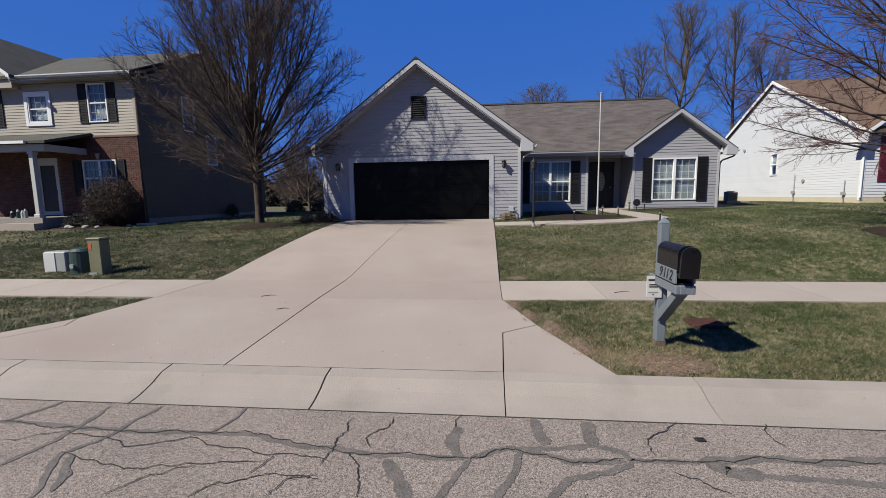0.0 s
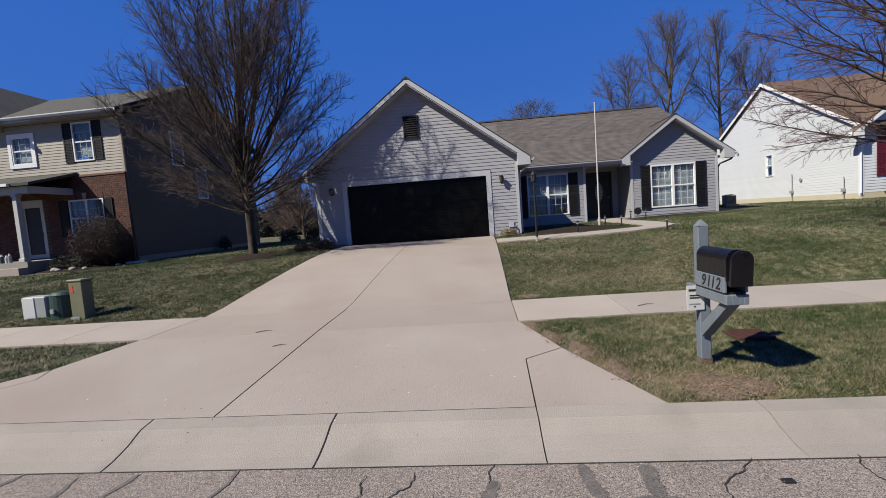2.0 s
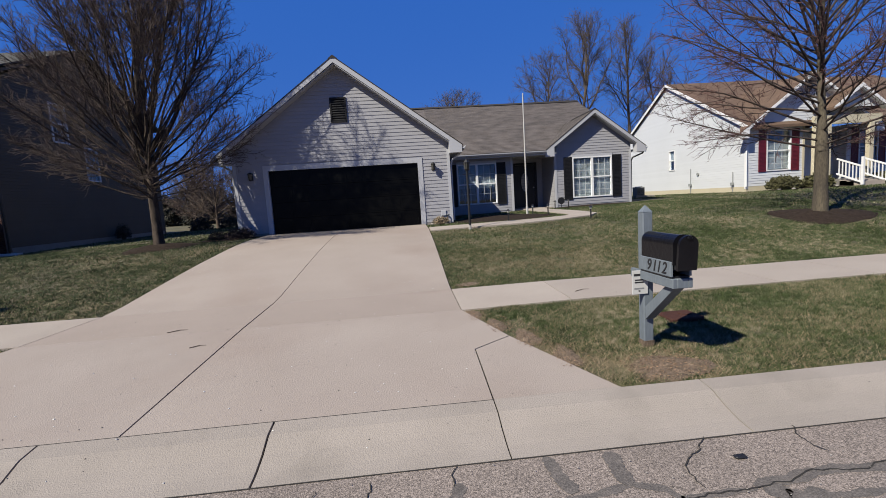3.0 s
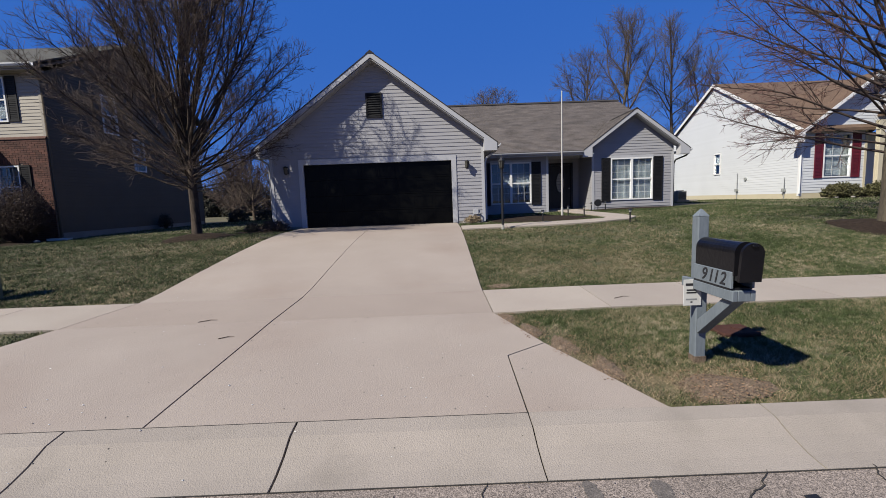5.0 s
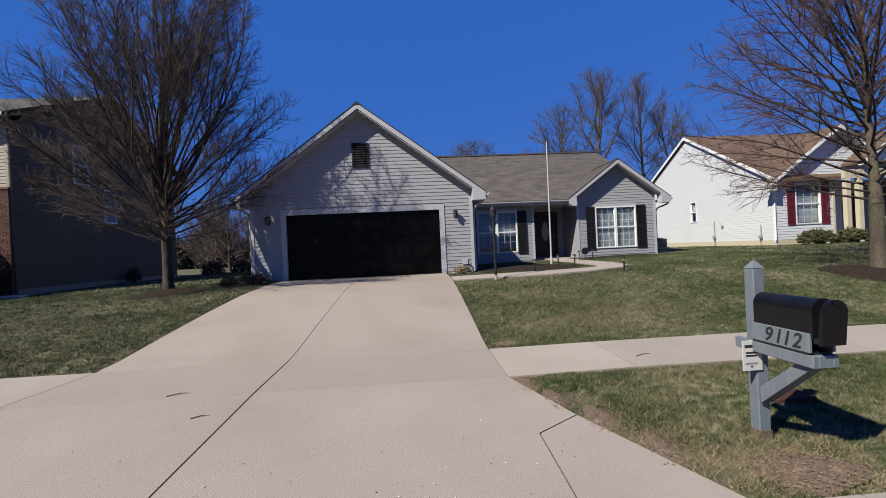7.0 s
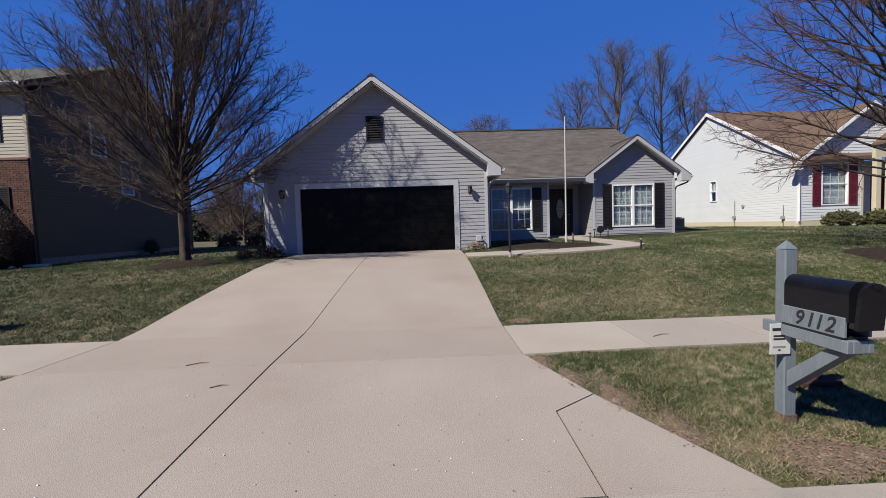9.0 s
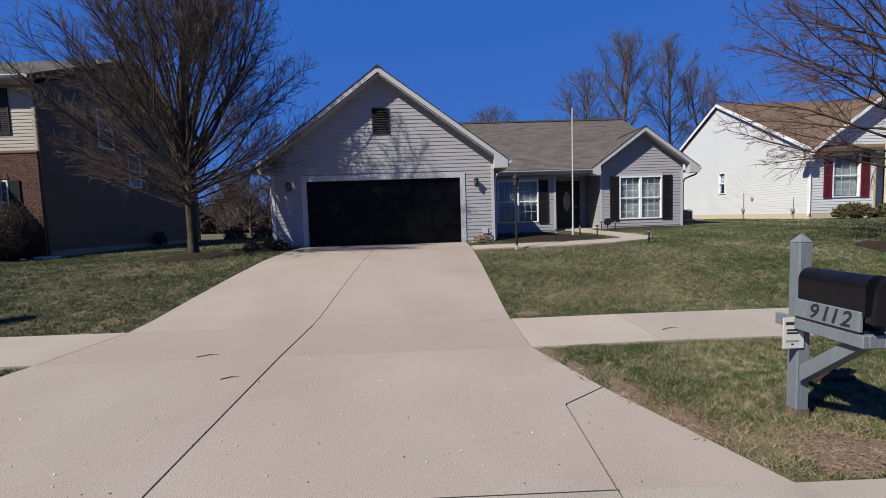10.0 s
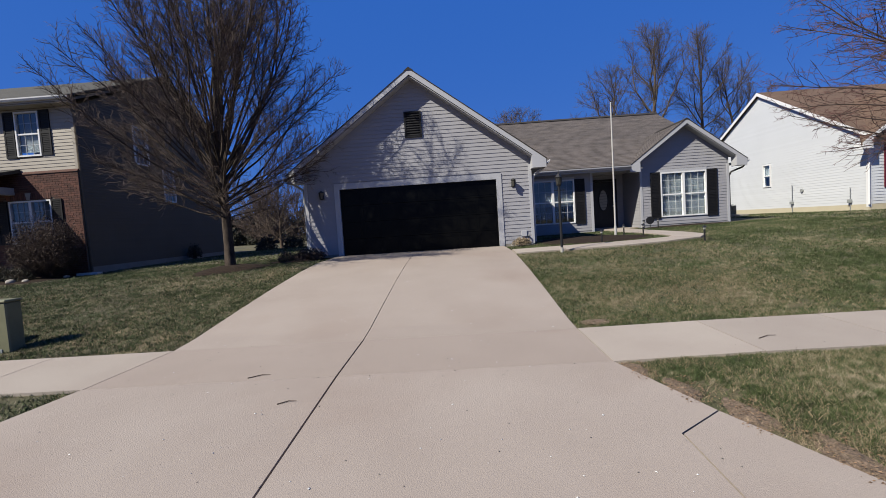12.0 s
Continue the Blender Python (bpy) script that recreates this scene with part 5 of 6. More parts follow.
# ---- mailbox at the kerb ----
def mailbox():
    x, y, g = 1.785, 3.765, 0.15
    t = thing("mailbox", (x, y, g), "black enamel mailbox on a blue-grey wooden post, door ajar", "mailbox")
    w = 0.047
    b = boxes((x - w, x + w, y - w, y + w, g, 1.457), bevel=0.008)
    post = part("post", b, M_POST, t, "blue-grey painted wooden post")
    cap = bmesh.new()
    bmesh.ops.create_cone(cap, cap_ends=True, segments=4, radius1=w * 1.41, radius2=0.004, depth=0.06, matrix=Matrix.Translation((x, y, 1.487)) @ Matrix.Rotation(radians(45), 4, "Z"))
    part("post_cap", cap, M_POST, post)
    part("worn_foot", boxes((x - w - 0.003, x + w + 0.003, y - w - 0.003, y + w + 0.003, g, 0.245)), M_BARE, post, "scuffed bare foot of the post")
    for s in (-1, 1):
        x0 = x - 0.086 if s < 0 else x + 0.048
        part("arm", boxes((x0, x0 + 0.038, 3.21, 3.88, 0.845, 0.925), bevel=0.004), M_POST, t)
        part("side_board", boxes((x0 - 0.004 if s < 0 else x0 + 0.022, x0 + 0.016 if s < 0 else x0 + 0.042, 3.23, 3.70, 0.94, 1.065), bevel=0.003), M_POST, t)
    part("arm_front", boxes((x - 0.047, x + 0.047, 3.21, 3.25, 0.845, 0.925), bevel=0.004), M_POST, t)
    part("shelf", boxes((x - 0.085, x + 0.085, 3.25, 3.70, 0.926, 0.939)), M_BLACK, t)
    part("brace", prism([(x - 0.045, 3.70, 0.46), (x - 0.045, 3.70, 0.58), (x - 0.045, 3.37, 0.845), (x - 0.045, 3.25, 0.845)], (0.09, 0, 0)), M_POST, t, "diagonal brace")
    # box: arched section
    hw, zb, zs = 0.078, 1.045, 1.205

    def arch(y0, y1, hw, zb, zs, rise, tilt=0.0):
        pts = [(x - hw, y0, zb), (x + hw, y0, zb), (x + hw, y0, zs)]
        for i in range(1, 12):
            a = math.pi * i / 12
            pts.append((x + hw * math.cos(a), y0, zs + rise * math.sin(a)))
        pts.append((x - hw, y0, zs))
        bm = prism(pts, (0, y1 - y0, 0))
        if tilt:
            bmesh.ops.rotate(bm, verts=bm.verts, cent=(x, y0, zb), matrix=Matrix.Rotation(tilt, 3, "X"))
        return bm

    body = part("body", arch(3.22, 3.69, hw, zb, zs, 0.078), M_BOX, t, "glossy black enamel body")
    part("rim", arch(3.210, 3.224, hw + 0.005, zb - 0.005, zs, 0.083), M_BOX, body)
    d = part("door", arch(3.155, 3.18, hw + 0.003, zb - 0.045, zs, 0.082, 0.10), M_BOX, t, "black arched door standing slightly open")
    part("hinge_plate", boxes((x - 0.07, x + 0.07, 3.17, 3.22, zb - 0.04, zb - 0.006)), M_BLACK, d)
    part("door_pull", boxes((x - 0.02, x + 0.02, 3.115, 3.155, 1.255, 1.275), bevel=0.004), M_BOX, d)
    # house number on the board that faces the driveway
    for i, figure in enumerate("9112"):
        cu = bpy.data.curves.new("figure", "FONT")
        cu.body, cu.size, cu.extrude, cu.align_x, cu.align_y, cu.shear = figure, 0.14, 0.002, "CENTER", "CENTER", 0.28
        cu.offset = 0.0008
        tmp = bpy.data.objects.new("tmp", cu)
        scene.collection.objects.link(tmp)
        me = bpy.data.meshes.new_from_object(tmp.evaluated_get(bpy.context.evaluated_depsgraph_get()))
        bpy.data.objects.remove(tmp)
        along = 3.43 + (0.125, 0.040, -0.025, -0.105)[i]
        me.transform(Matrix(((0, 0, -1, x - 0.0925), (-1, 0, 0, along), (0, 1, 0, 1.002), (0, 0, 0, 1))))
        me.materials.append(M_INK)
        link("house_figure", me, t, "black figure " + figure)
    # small notice on the post
    sg = part("notice", boxes((x - 0.165, x - 0.012, y - w - 0.012, y - w - 0.006, 0.700, 0.925), bevel=0.002), M_SIGN, t, "small white plastic notice")
    ys = y - w - 0.0135
    part("mark", prism([(x - 0.148, ys, 0.872), (x - 0.06, ys, 0.872), (x - 0.045, ys, 0.886), (x - 0.06, ys, 0.893), (x - 0.148, ys, 0.893)], (0, 0.001, 0)), M_INK, sg)
    for z, a, b in ((0.828, 0.140, 0.055), (0.806, 0.140, 0.055), (0.748, 0.145, 0.05)):
        part("text_bar", boxes((x - a, x - b, ys, ys + 0.001, z, z + 0.013)), M_INK if z > 0.80 else M_GREYINK, sg)
    part("mark_dot", boxes((x - 0.105, x - 0.088, ys, ys + 0.001, 0.726, 0.737)), M_INK, sg)


mailbox()

# meter cover in the grass behind the mailbox
cover = thing("meter_cover", (2.55, 4.42, gzf(2.55, 4.42)), "rusty red meter cover set in the grass", "utility cover")
part("plate", boxes((2.36, 2.74, 4.27, 4.58, gzf(2.55, 4.3) - 0.03, gzf(2.55, 4.4) + 0.012), bevel=0.01), M_RUST, cover)
part("lid", cyl(bmesh.new(), (2.62, 4.45, gzf(2.55, 4.4) + 0.012), (2.62, 4.45, gzf(2.55, 4.4) + 0.02), 0.07, n=16), M_RUST, cover)

# ---- utility boxes beside the pavement ----
def utility_boxes():
    z = 0.20
    a = thing("utility_box", (-9.25, 7.62, z), "low pale grey utility box on the lawn", "utility box")
    part("body", boxes((-9.50, -8.98, 7.50, 7.80, z, 0.70), bevel=0.02), M_GREYBOX, a)
    part("cover", boxes((-9.49, -9.22, 7.488, 7.50, z + 0.03, 0.685), bevel=0.004), M_SIGN, a, "white front cover")
    b = thing("utility_pedestal", (-8.62, 7.55, z), "dark green rounded utility pedestal", "utility box")
    bm = cyl(bmesh.new(), (-8.62, 7.55, z), (-8.62, 7.55, 0.72), 0.235, 0.215, 20)
    part("body", bm, M_GREENBOX, b, smooth=False)
    part("lid", cyl(bmesh.new(), (-8.62, 7.55, 0.721), (-8.62, 7.55, 0.775), 0.225, 0.16, 20), M_GREENBOX, b)
    part("latch", boxes((-8.68, -8.60, 7.29, 7.325, 0.38, 0.46)), M_GREYBOX, b)
    part("base_ring", cyl(bmesh.new(), (-8.62, 7.55, z), (-8.62, 7.55, 0.27), 0.255, n=20), M_GREENBOX, b)
    c = thing("cable_pedestal", (-8.05, 7.38, z), "tall olive green cable pedestal with an orange mark", "utility box")
    part("body", boxes((-8.19, -7.90, 7.26, 7.50, z, 0.98), bevel=0.015), M_OLIVE, c)
    part("lid", boxes((-8.205, -7.885, 7.245, 7.515, 0.981, 1.02), bevel=0.012), M_OLIVE, c)
    part("orange_mark", boxes((-8.165, -8.09, 7.255, 7.2595, 0.77, 0.90)), M_ORANGE, c, "faded orange paint mark")
    part("foot", boxes((-8.20, -8.02, 7.25, 7.2595, z, 0.30)), M_GREYBOX, c)


utility_boxes()


# ---- lamp post, pole, garden lights ----
def lamp_post():
    x, y = 1.345, 12.09
    z = gzf(x, y)
    t = thing("lamp_post", (x, y, z - 0.03), "slim black garden lamp post with a lantern", "lamp post")
    part("post", cyl(bmesh.new(), (x, y, z - 0.03), (x, y, z + 1.62), 0.032, n=12), M_BLACK, t)
    part("foot", cyl(bmesh.new(), (x, y, z - 0.03), (x, y, z + 0.10), 0.045, 0.036, 12), M_LAMPGLASS, t, "pale scuffed foot")
    part("crossbar", cyl(bmesh.new(), (x - 0.13, y, z + 1.52), (x + 0.13, y, z + 1.52), 0.011, n=8), M_BLACK, t)
    lan = part("lantern", cyl(bmesh.new(), (x, y, z + 1.62), (x, y, z + 1.66), 0.05, 0.075, 6), M_BLACK, t)
    part("glass", cyl(bmesh.new(), (x, y, z + 1.66), (x, y, z + 1.84), 0.060, 0.080, 6), M_LANTERN, lan)
    part("roof", cyl(bmesh.new(), (x, y, z + 1.84), (x, y, z + 1.93), 0.105, 0.02, 6), M_BLACK, lan)
    part("finial", cyl(bmesh.new(), (x, y, z + 1.93), (x, y, z + 2.01), 0.014, 0.004, 6), M_BLACK, lan)
    for k in range(6):
        a = 2 * math.pi * k / 6
        part("bar", cyl(bmesh.new(), (x + 0.062 * math.cos(a), y + 0.062 * math.sin(a), z + 1.66), (x + 0.082 * math.cos(a), y + 0.082 * math.sin(a), z + 1.84), 0.006, n=5), M_BLACK, lan)


lamp_post()
pz = gzf(4.1, 15.97)
pole = thing("flagpole", (4.1, 15.97, pz), "bare white metal flagpole in the front bed", "flagpole")
part("shaft", cyl(bmesh.new(), (4.10, 15.97, pz - 0.05), (4.115, 15.97, 5.36), 0.032, 0.022, 10), M_METAL, pole)
part("sleeve", cyl(bmesh.new(), (4.10, 15.97, pz - 0.05), (4.10, 15.97, pz + 0.28), 0.042, n=10), M_METAL, pole)
part("cap", cyl(bmesh.new(), (4.115, 15.97, 5.36), (4.115, 15.97, 5.40), 0.030, 0.012, 10), M_METAL, pole)


def garden_light(x, y):
    z = gzf(x, y)
    t = thing("garden_light", (x, y, z - 0.03), "small black stake light beside the garden path", "garden light", "garden path lights")
    part("stake", cyl(bmesh.new(), (x, y, z - 0.03), (x, y, z + 0.26), 0.022, n=8), M_BLACK, t)
    part("lens", cyl(bmesh.new(), (x, y, z + 0.26), (x, y, z + 0.32), 0.035, n=10), M_LAMPGLASS, t)
    part("cap", cyl(bmesh.new(), (x, y, z + 0.32), (x, y, z + 0.36), 0.065, 0.02, 10), M_BLACK, t)
    return t


first = garden_light(2.75, 13.32)
for x, y in ((4.95, 12.25), (4.12, 15.3), (4.5, 14.75), (6.55, 18.2), (5.75, 17.6)):
    copy_thing(first, Matrix.Translation((x, y, gzf(x, y) - 0.03)))
spot = thing("garden_spotlight", (6.2, 18.1, gzf(6.2, 18.1)), "round black garden ornament on a stake", "garden ornament")
part("stake", cyl(bmesh.new(), (6.2, 18.1, gzf(6.2, 18.1) - 0.03), (6.2, 18.1, 1.30), 0.015, n=8), M_BLACK, spot)
part("disc", cyl(bmesh.new(), (6.2, 18.07, 1.36), (6.2, 18.12, 1.36), 0.145, n=20), M_BLACK, spot)


def wall_lamp(x):
    y, z = 14.775, 2.86
    t = thing("wall_lamp", (x, y, z), "black wall lantern beside the garage door", "wall lamp", "garage lanterns")
    part("backplate", boxes((x - 0.055, x + 0.055, y - 0.045, y - 0.018, z - 0.13, z + 0.10), bevel=0.006), M_BLACK, t)
    part("bracket", boxes((x - 0.02, x + 0.02, y - 0.12, y - 0.045, z + 0.05, z + 0.075)), M_BLACK, t)
    body = part("lantern", cyl(bmesh.new(), (x, y - 0.14, z + 0.06), (x, y - 0.14, z + 0.12), 0.095, 0.03, 6), M_BLACK, t)
    part("glass", cyl(bmesh.new(), (x, y - 0.14, z - 0.12), (x, y - 0.14, z + 0.06), 0.055, 0.078, 6), M_LANTERN, body)
    part("base", cyl(bmesh.new(), (x, y - 0.14, z - 0.15), (x, y - 0.14, z - 0.12), 0.03, 0.06, 6), M_BLACK, body)
    return t


lamp = wall_lamp(0.58)
copy_thing(lamp, Matrix.Translation((-5.38, 14.775, 2.86)))

# tap box and hose bib by the garage corner
tap = thing("hose_tap", (0.86, 14.72, 1.10), "pale outlet box with a dark hose tap on the siding", "tap")
part("plate", boxes((0.76, 0.93, 14.725, 14.756, 1.18, 1.36), bevel=0.006), M_TRIM, tap)
part("tap", cyl(bmesh.new(), (0.97, 14.66, 1.20), (0.97, 14.755, 1.20), 0.022, n=8), M_GREYBOX, tap)
part("hose", cyl(bmesh.new(), (0.97, 14.67, 0.98), (0.97, 14.67, 1.20), 0.018, n=8), M_BLACK, tap)

# air conditioner and meter clutter by the white house
acz = gzf(14.0, 25.2)
ac = thing("air_conditioner", (13.6, 25.2, acz), "grey outdoor air conditioner on a pad", "air conditioner")
part("pad", boxes((13.15, 14.3, 24.7, 25.6, acz - 0.05, acz + 0.06)), M_FOUND, ac)
part("body", boxes((13.27, 13.77, 24.85, 25.35, acz + 0.06, acz + 0.58), bevel=0.02), M_GREYBOX, ac)
for i in range(9):
    part("louvre", boxes((13.30, 13.74, 24.835, 24.849, acz + 0.10 + 0.05 * i, acz + 0.13 + 0.05 * i)), M_BLACK, ac)
part("top_grille", cyl(bmesh.new(), (13.52, 25.1, acz + 0.58), (13.52, 25.1, acz + 0.61), 0.21, n=18), M_BLACK, ac)
for y, h in ((20.9, 0.8), (24.2, 1.2)):
    m_ = thing("utility_meter", (16.2, y, 1.2), "small grey utility meter and pipe on the white wall", "meter")
    part("pipe", cyl(bmesh.new(), (16.18, y, 1.15), (16.18, y, 1.4 + h), 0.014, n=8), M_GREYBOX, m_)
    part("box", boxes((16.08, 16.22, y - 0.06, y + 0.06, 1.35 + h * 0.2, 1.50 + h * 0.2), bevel=0.01), M_GREYBOX, m_)

# things on the neighbour's porch
for x, c, h in ((-18.35, M_GREENBOX, 0.34), (-18.15, M_SIGN, 0.30), (-18.02, M_GREYBOX, 0.36), (-18.62, M_GREENBOX, 0.28)):
    bt = thing("bottle", (x, 14.5, 1.16), "plastic bottle standing on the porch edge", "bottle", "bottles on the porch")
    part("body", cyl(bmesh.new(), (x, 14.5, 1.16), (x, 14.5, 1.16 + h * 0.75), 0.065, 0.06, 12), c, bt)
    part("neck", cyl(bmesh.new(), (x, 14.5, 1.16 + h * 0.75), (x, 14.5, 1.16 + h), 0.05, 0.018, 12), M_SIGN, bt)

# ---- beds, mulch rings, stones ----
def mound(name, label, cx, cy, rx, ry, h, material, seed):
    rng = random.Random(seed)
    bm = bmesh.new()
    rings, n = 6, 26
    wob = [1 + 0.12 * math.sin(3 * k * 2 * math.pi / n + seed) + rng.uniform(-0.05, 0.05) for k in range(n)]
    rows = []
    for i in range(rings + 1):
        f = i / rings
        row = []
        for k in range(n):
            a = 2 * math.pi * k / n
            x, y = cx + rx * f * wob[k] * math.cos(a), cy + ry * f * wob[k] * math.sin(a)
            row.append(bm.verts.new((x, y, gzf(x, y) - 0.03 + h * (1 - f ** 2) + rng.uniform(0, 0.012))))
        rows.append(row)
    for i in range(rings):
        for k in range(n):
            j = (k + 1) % n
            bm.faces.new((rows[i][k], rows[i][j], rows[i + 1][j], rows[i + 1][k]))
    bmesh.ops.remove_doubles(bm, verts=bm.verts, dist=0.02)
    return tagged(part(name, bm, material), label, "mulch", kind="structure")


mound("mulch_bed_1", "dark mulch ring round the pear tree", -7.62, 13.1, 1.0, 0.85, 0.13, M_MULCH, 1)
mound("mulch_bed_2", "dark mulch ring round the lawn tree", 9.9, 10.0, 1.15, 0.95, 0.12, M_MULCH, 2)
mound("mulch_bed_3", "dark planting bed before the entry window", 3.0, 15.3, 1.75, 1.7, 0.06, M_MULCH, 3)
mound("mulch_bed_4", "dark planting bed along the brick house", -16.2, 15.2, 2.2, 0.95, 0.08, M_MULCH, 4)
mound("mulch_bed_5", "dark planting bed at the garage corner", -6.1, 14.25, 1.0, 0.5, 0.05, M_MULCH, 5)
mound("mulch_bed_6", "dark planting bed below the wing window", 7.9, 18.75, 1.9, 0.4, 0.05, M_MULCH, 6)
mound("mulch_bed_7", "dark planting bed by the white house", 19.2, 19.2, 2.6, 0.7, 0.05, M_MULCH, 7)
mound("bare_patch", "bare brown soil patch at the kerb under the mailbox", 1.72, 3.30, 0.36, 0.20, 0.022, M_BARE, 8)

for k, (x, y, rx, ry) in enumerate(((0.36, 5.35, 0.10, 0.22), (0.55, 4.85, 0.11, 0.25), (0.78, 4.35, 0.12, 0.26), (1.0, 3.8, 0.11, 0.25), (0.55, 7.1, 0.22, 0.12))):
    mound("bare_patch", "reddish bare soil where the grass meets the concrete", x, y, rx, ry, 0.024, M_BARE, 20 + k)


def stone(x, y, s, seed, base=None):
    rng = random.Random(seed)
    bm = bmesh.new()
    bmesh.ops.create_icosphere(bm, subdivisions=2, radius=1)
    for v in bm.verts:
        k = 1 + 0.22 * noise.noise(v.co * 1.7 + Vector((seed, 0, 0)))
        v.co = Vector((v.co.x * s * k * 1.2, v.co.y * s * k, max(v.co.z, -0.4) * s * 0.7 * k))
    z = gzf(x, y) if base is None else base
    bmesh.ops.translate(bm, verts=bm.verts, vec=(x, y, z + s * 0.2))
    return tagged(part("stone", bm, M_STONE, smooth=True), "pale rounded landscape stone in the mulch", "stone", "bed stones")


for i, (x, y, s) in enumerate(((-16.35, 14.6, 0.13), (-16.1, 14.5, 0.10), (-15.55, 14.55, 0.13), (-15.1, 14.6, 0.09), (-14.3, 15.2, 0.08), (16.9, 18.9, 0.08), (17.3, 18.55, 0.07), (18.8, 18.45, 0.08), (19.3, 18.4, 0.07), (0.45, 14.5, 0.06), (1.0, 14.45, 0.06))):
    stone(x, y, s, i + 1)
splash = thing("splash_block", (-14.0, 15.75, gzf(-14.0, 15.75)), "pale splash block under a downspout", "splash block")
part("block", boxes((-14.35, -13.6, 15.62, 15.86, gzf(-14, 15.7) - 0.02, gzf(-14, 15.7) + 0.06), bevel=0.01), M_SIGN, splash)


# ---- cracks in the asphalt ----
def ribbon(name, p0, p1, width, wiggle, seed, material, z=0.003, n=26, taper_end=True):
    """A ragged strip on the road from p0 to p1."""
    rng = random.Random(seed)
    a, b = Vector((*p0, z)), Vector((*p1, z))
    d = b - a
    side = Vector((-d.y, d.x, 0)).normalized()
    bm = bmesh.new()
    row = []
    for i in range(n + 1):
        f = i / n
        off = wiggle * (noise.noise(Vector((f * 3.1, seed * 1.7, 0))) + 0.45 * noise.noise(Vector((f * 9.0, seed * 2.3, 4))) + 0.2 * noise.noise(Vector((f * 30, seed, 8)))) * (1 if 0 < i < n else 0.5)
        w = width * (0.6 + 0.8 * abs(noise.noise(Vector((f * 7, seed, 2)))) + 0.25 * rng.random())
        if taper_end:
            w *= min(1, 0.25 + 3.0 * min(f, 1 - f))
        c = a + d * f + side * off
        row.append((bm.verts.new(c + side * w * 0.5), bm.verts.new(c - side * w * 0.5)))
    for (p, q), (r, s) in zip(row, row[1:]):
        bm.faces.new((p, q, s, r))
    for f in bm.faces:
        f.normal_update()
        if f.normal.z < 0:
            f.normal_flip()
    me = bpy.data.meshes.new(name)
    bm.to_mesh(me)
    bm.free()
    me.materials.append(material)
    return link(name, me, road)


def strip(name, line, width, wiggle, seed, material, z):
    """A ragged strip on the road along a bent line."""
    rng = random.Random(seed)
    pts = [Vector((*p, z)) for p in line]
    walk_pts = [a.lerp(b, k / 14) for a, b in zip(pts, pts[1:]) for k in range(14)] + [pts[-1]]
    bm = bmesh.new()
    row, n = [], len(walk_pts) - 1
    for i, p in enumerate(walk_pts):
        d = walk_pts[min(i + 2, n)] - walk_pts[max(i - 2, 0)]
        side = Vector((-d.y, d.x, 0)).normalized()
        off = wiggle * (noise.noise(Vector((p.x * 2.5, p.y * 2.5, seed))) + 0.5 * noise.noise(Vector((p.x * 9, p.y * 9, seed))) + 0.25 * noise.noise(Vector((p.x * 40, p.y * 40, seed))))
        w = width * (0.65 + 0.7 * abs(noise.noise(Vector((p.x * 6, p.y * 6, seed + 9)))) + 0.25 * rng.random()) * min(1, 0.35 + 0.2 * min(i, n - i))
        row.append((bm.verts.new(p + side * (off + w * 0.5)), bm.verts.new(p + side * (off - w * 0.5))))
    for (p, q), (r, t) in zip(row, row[1:]):
        bm.faces.new((p, q, t, r))
    for f in bm.faces:
        f.normal_update()
        if f.normal.z < 0:
            f.normal_flip()
    me = bpy.data.meshes.new(name)
    bm.to_mesh(me)
    bm.free()
    me.materials.append(material)
    return link(name, me, road)


SEALS = []
SEALS.append((0.06, ((-3.95, 2.14), (-3.34, 2.09), (-2.74, 2.07), (-2.11, 2.09), (-1.74, 2.09), (-1.21, 1.97), (-0.7, 1.91), (-0.12, 1.92))))
SEALS.append((0.07, ((-0.12, 1.92), (0.15, 2.05), (0.38, 2.0), (0.56, 1.94), (0.92, 1.96))))
SEALS.append((0.06, ((0.15, 2.05), (0.47, 2.09), (0.75, 2.13), (0.92, 2.06), (0.96, 1.96), (1.4, 2.0))))
SEALS.append((0.085, ((1.4, 2.0), (1.75, 2.06), (1.99, 2.06), (2.58, 2.08), (3.07, 2.14))))
SEALS.append((0.13, ((1.43, 1.99), (1.51, 1.87), (1.73, 1.91))))
SEALS.append((0.06, ((1.68, 1.88), (1.93, 1.86), (2.38, 1.84), (2.79, 1.85))))
SEALS.append((0.085, ((-0.65, 1.88), (-0.56, 1.71), (-0.47, 1.51), (-0.38, 1.3), (-0.38, 1.04))))
SEALS.append((0.05, ((-0.1, 1.92), (-0.22, 1.71), (-0.3, 1.52), (-0.37, 1.3))))
SEALS.append((0.085, ((-0.23, 2.32), (-0.26, 2.09), (-0.19, 1.89))))
SEALS.append((0.06, ((0.23, 2.02), (0.16, 1.8), (0.06, 1.55), (0.03, 1.37))))
SEALS.append((0.06, ((0.96, 1.95), (0.78, 1.83), (0.52, 1.74), (0.38, 1.58), (0.31, 1.39))))
SEALS.append((0.1, ((0.37, 2.48), (0.38, 2.29), (0.43, 2.12))))
SEALS.append((0.1, ((0.77, 2.46), (0.76, 2.28), (0.75, 2.13))))
SEALS.append((0.045, ((-3.27, 1.59), (-3.19, 1.9), (-3.24, 2.43))))
SEALS.append((0.045, ((-2.79, 2.46), (-2.83, 2.01), (-2.99, 1.76), (-2.71, 1.33))))
SEALS.append((0.05, ((-3.9, 2.1), (-3.81, 2.29), (-3.74, 2.49))))
SEALS.append((0.06, ((-2.66, 1.38), (-2.76, 1.57), (-2.89, 1.75))))
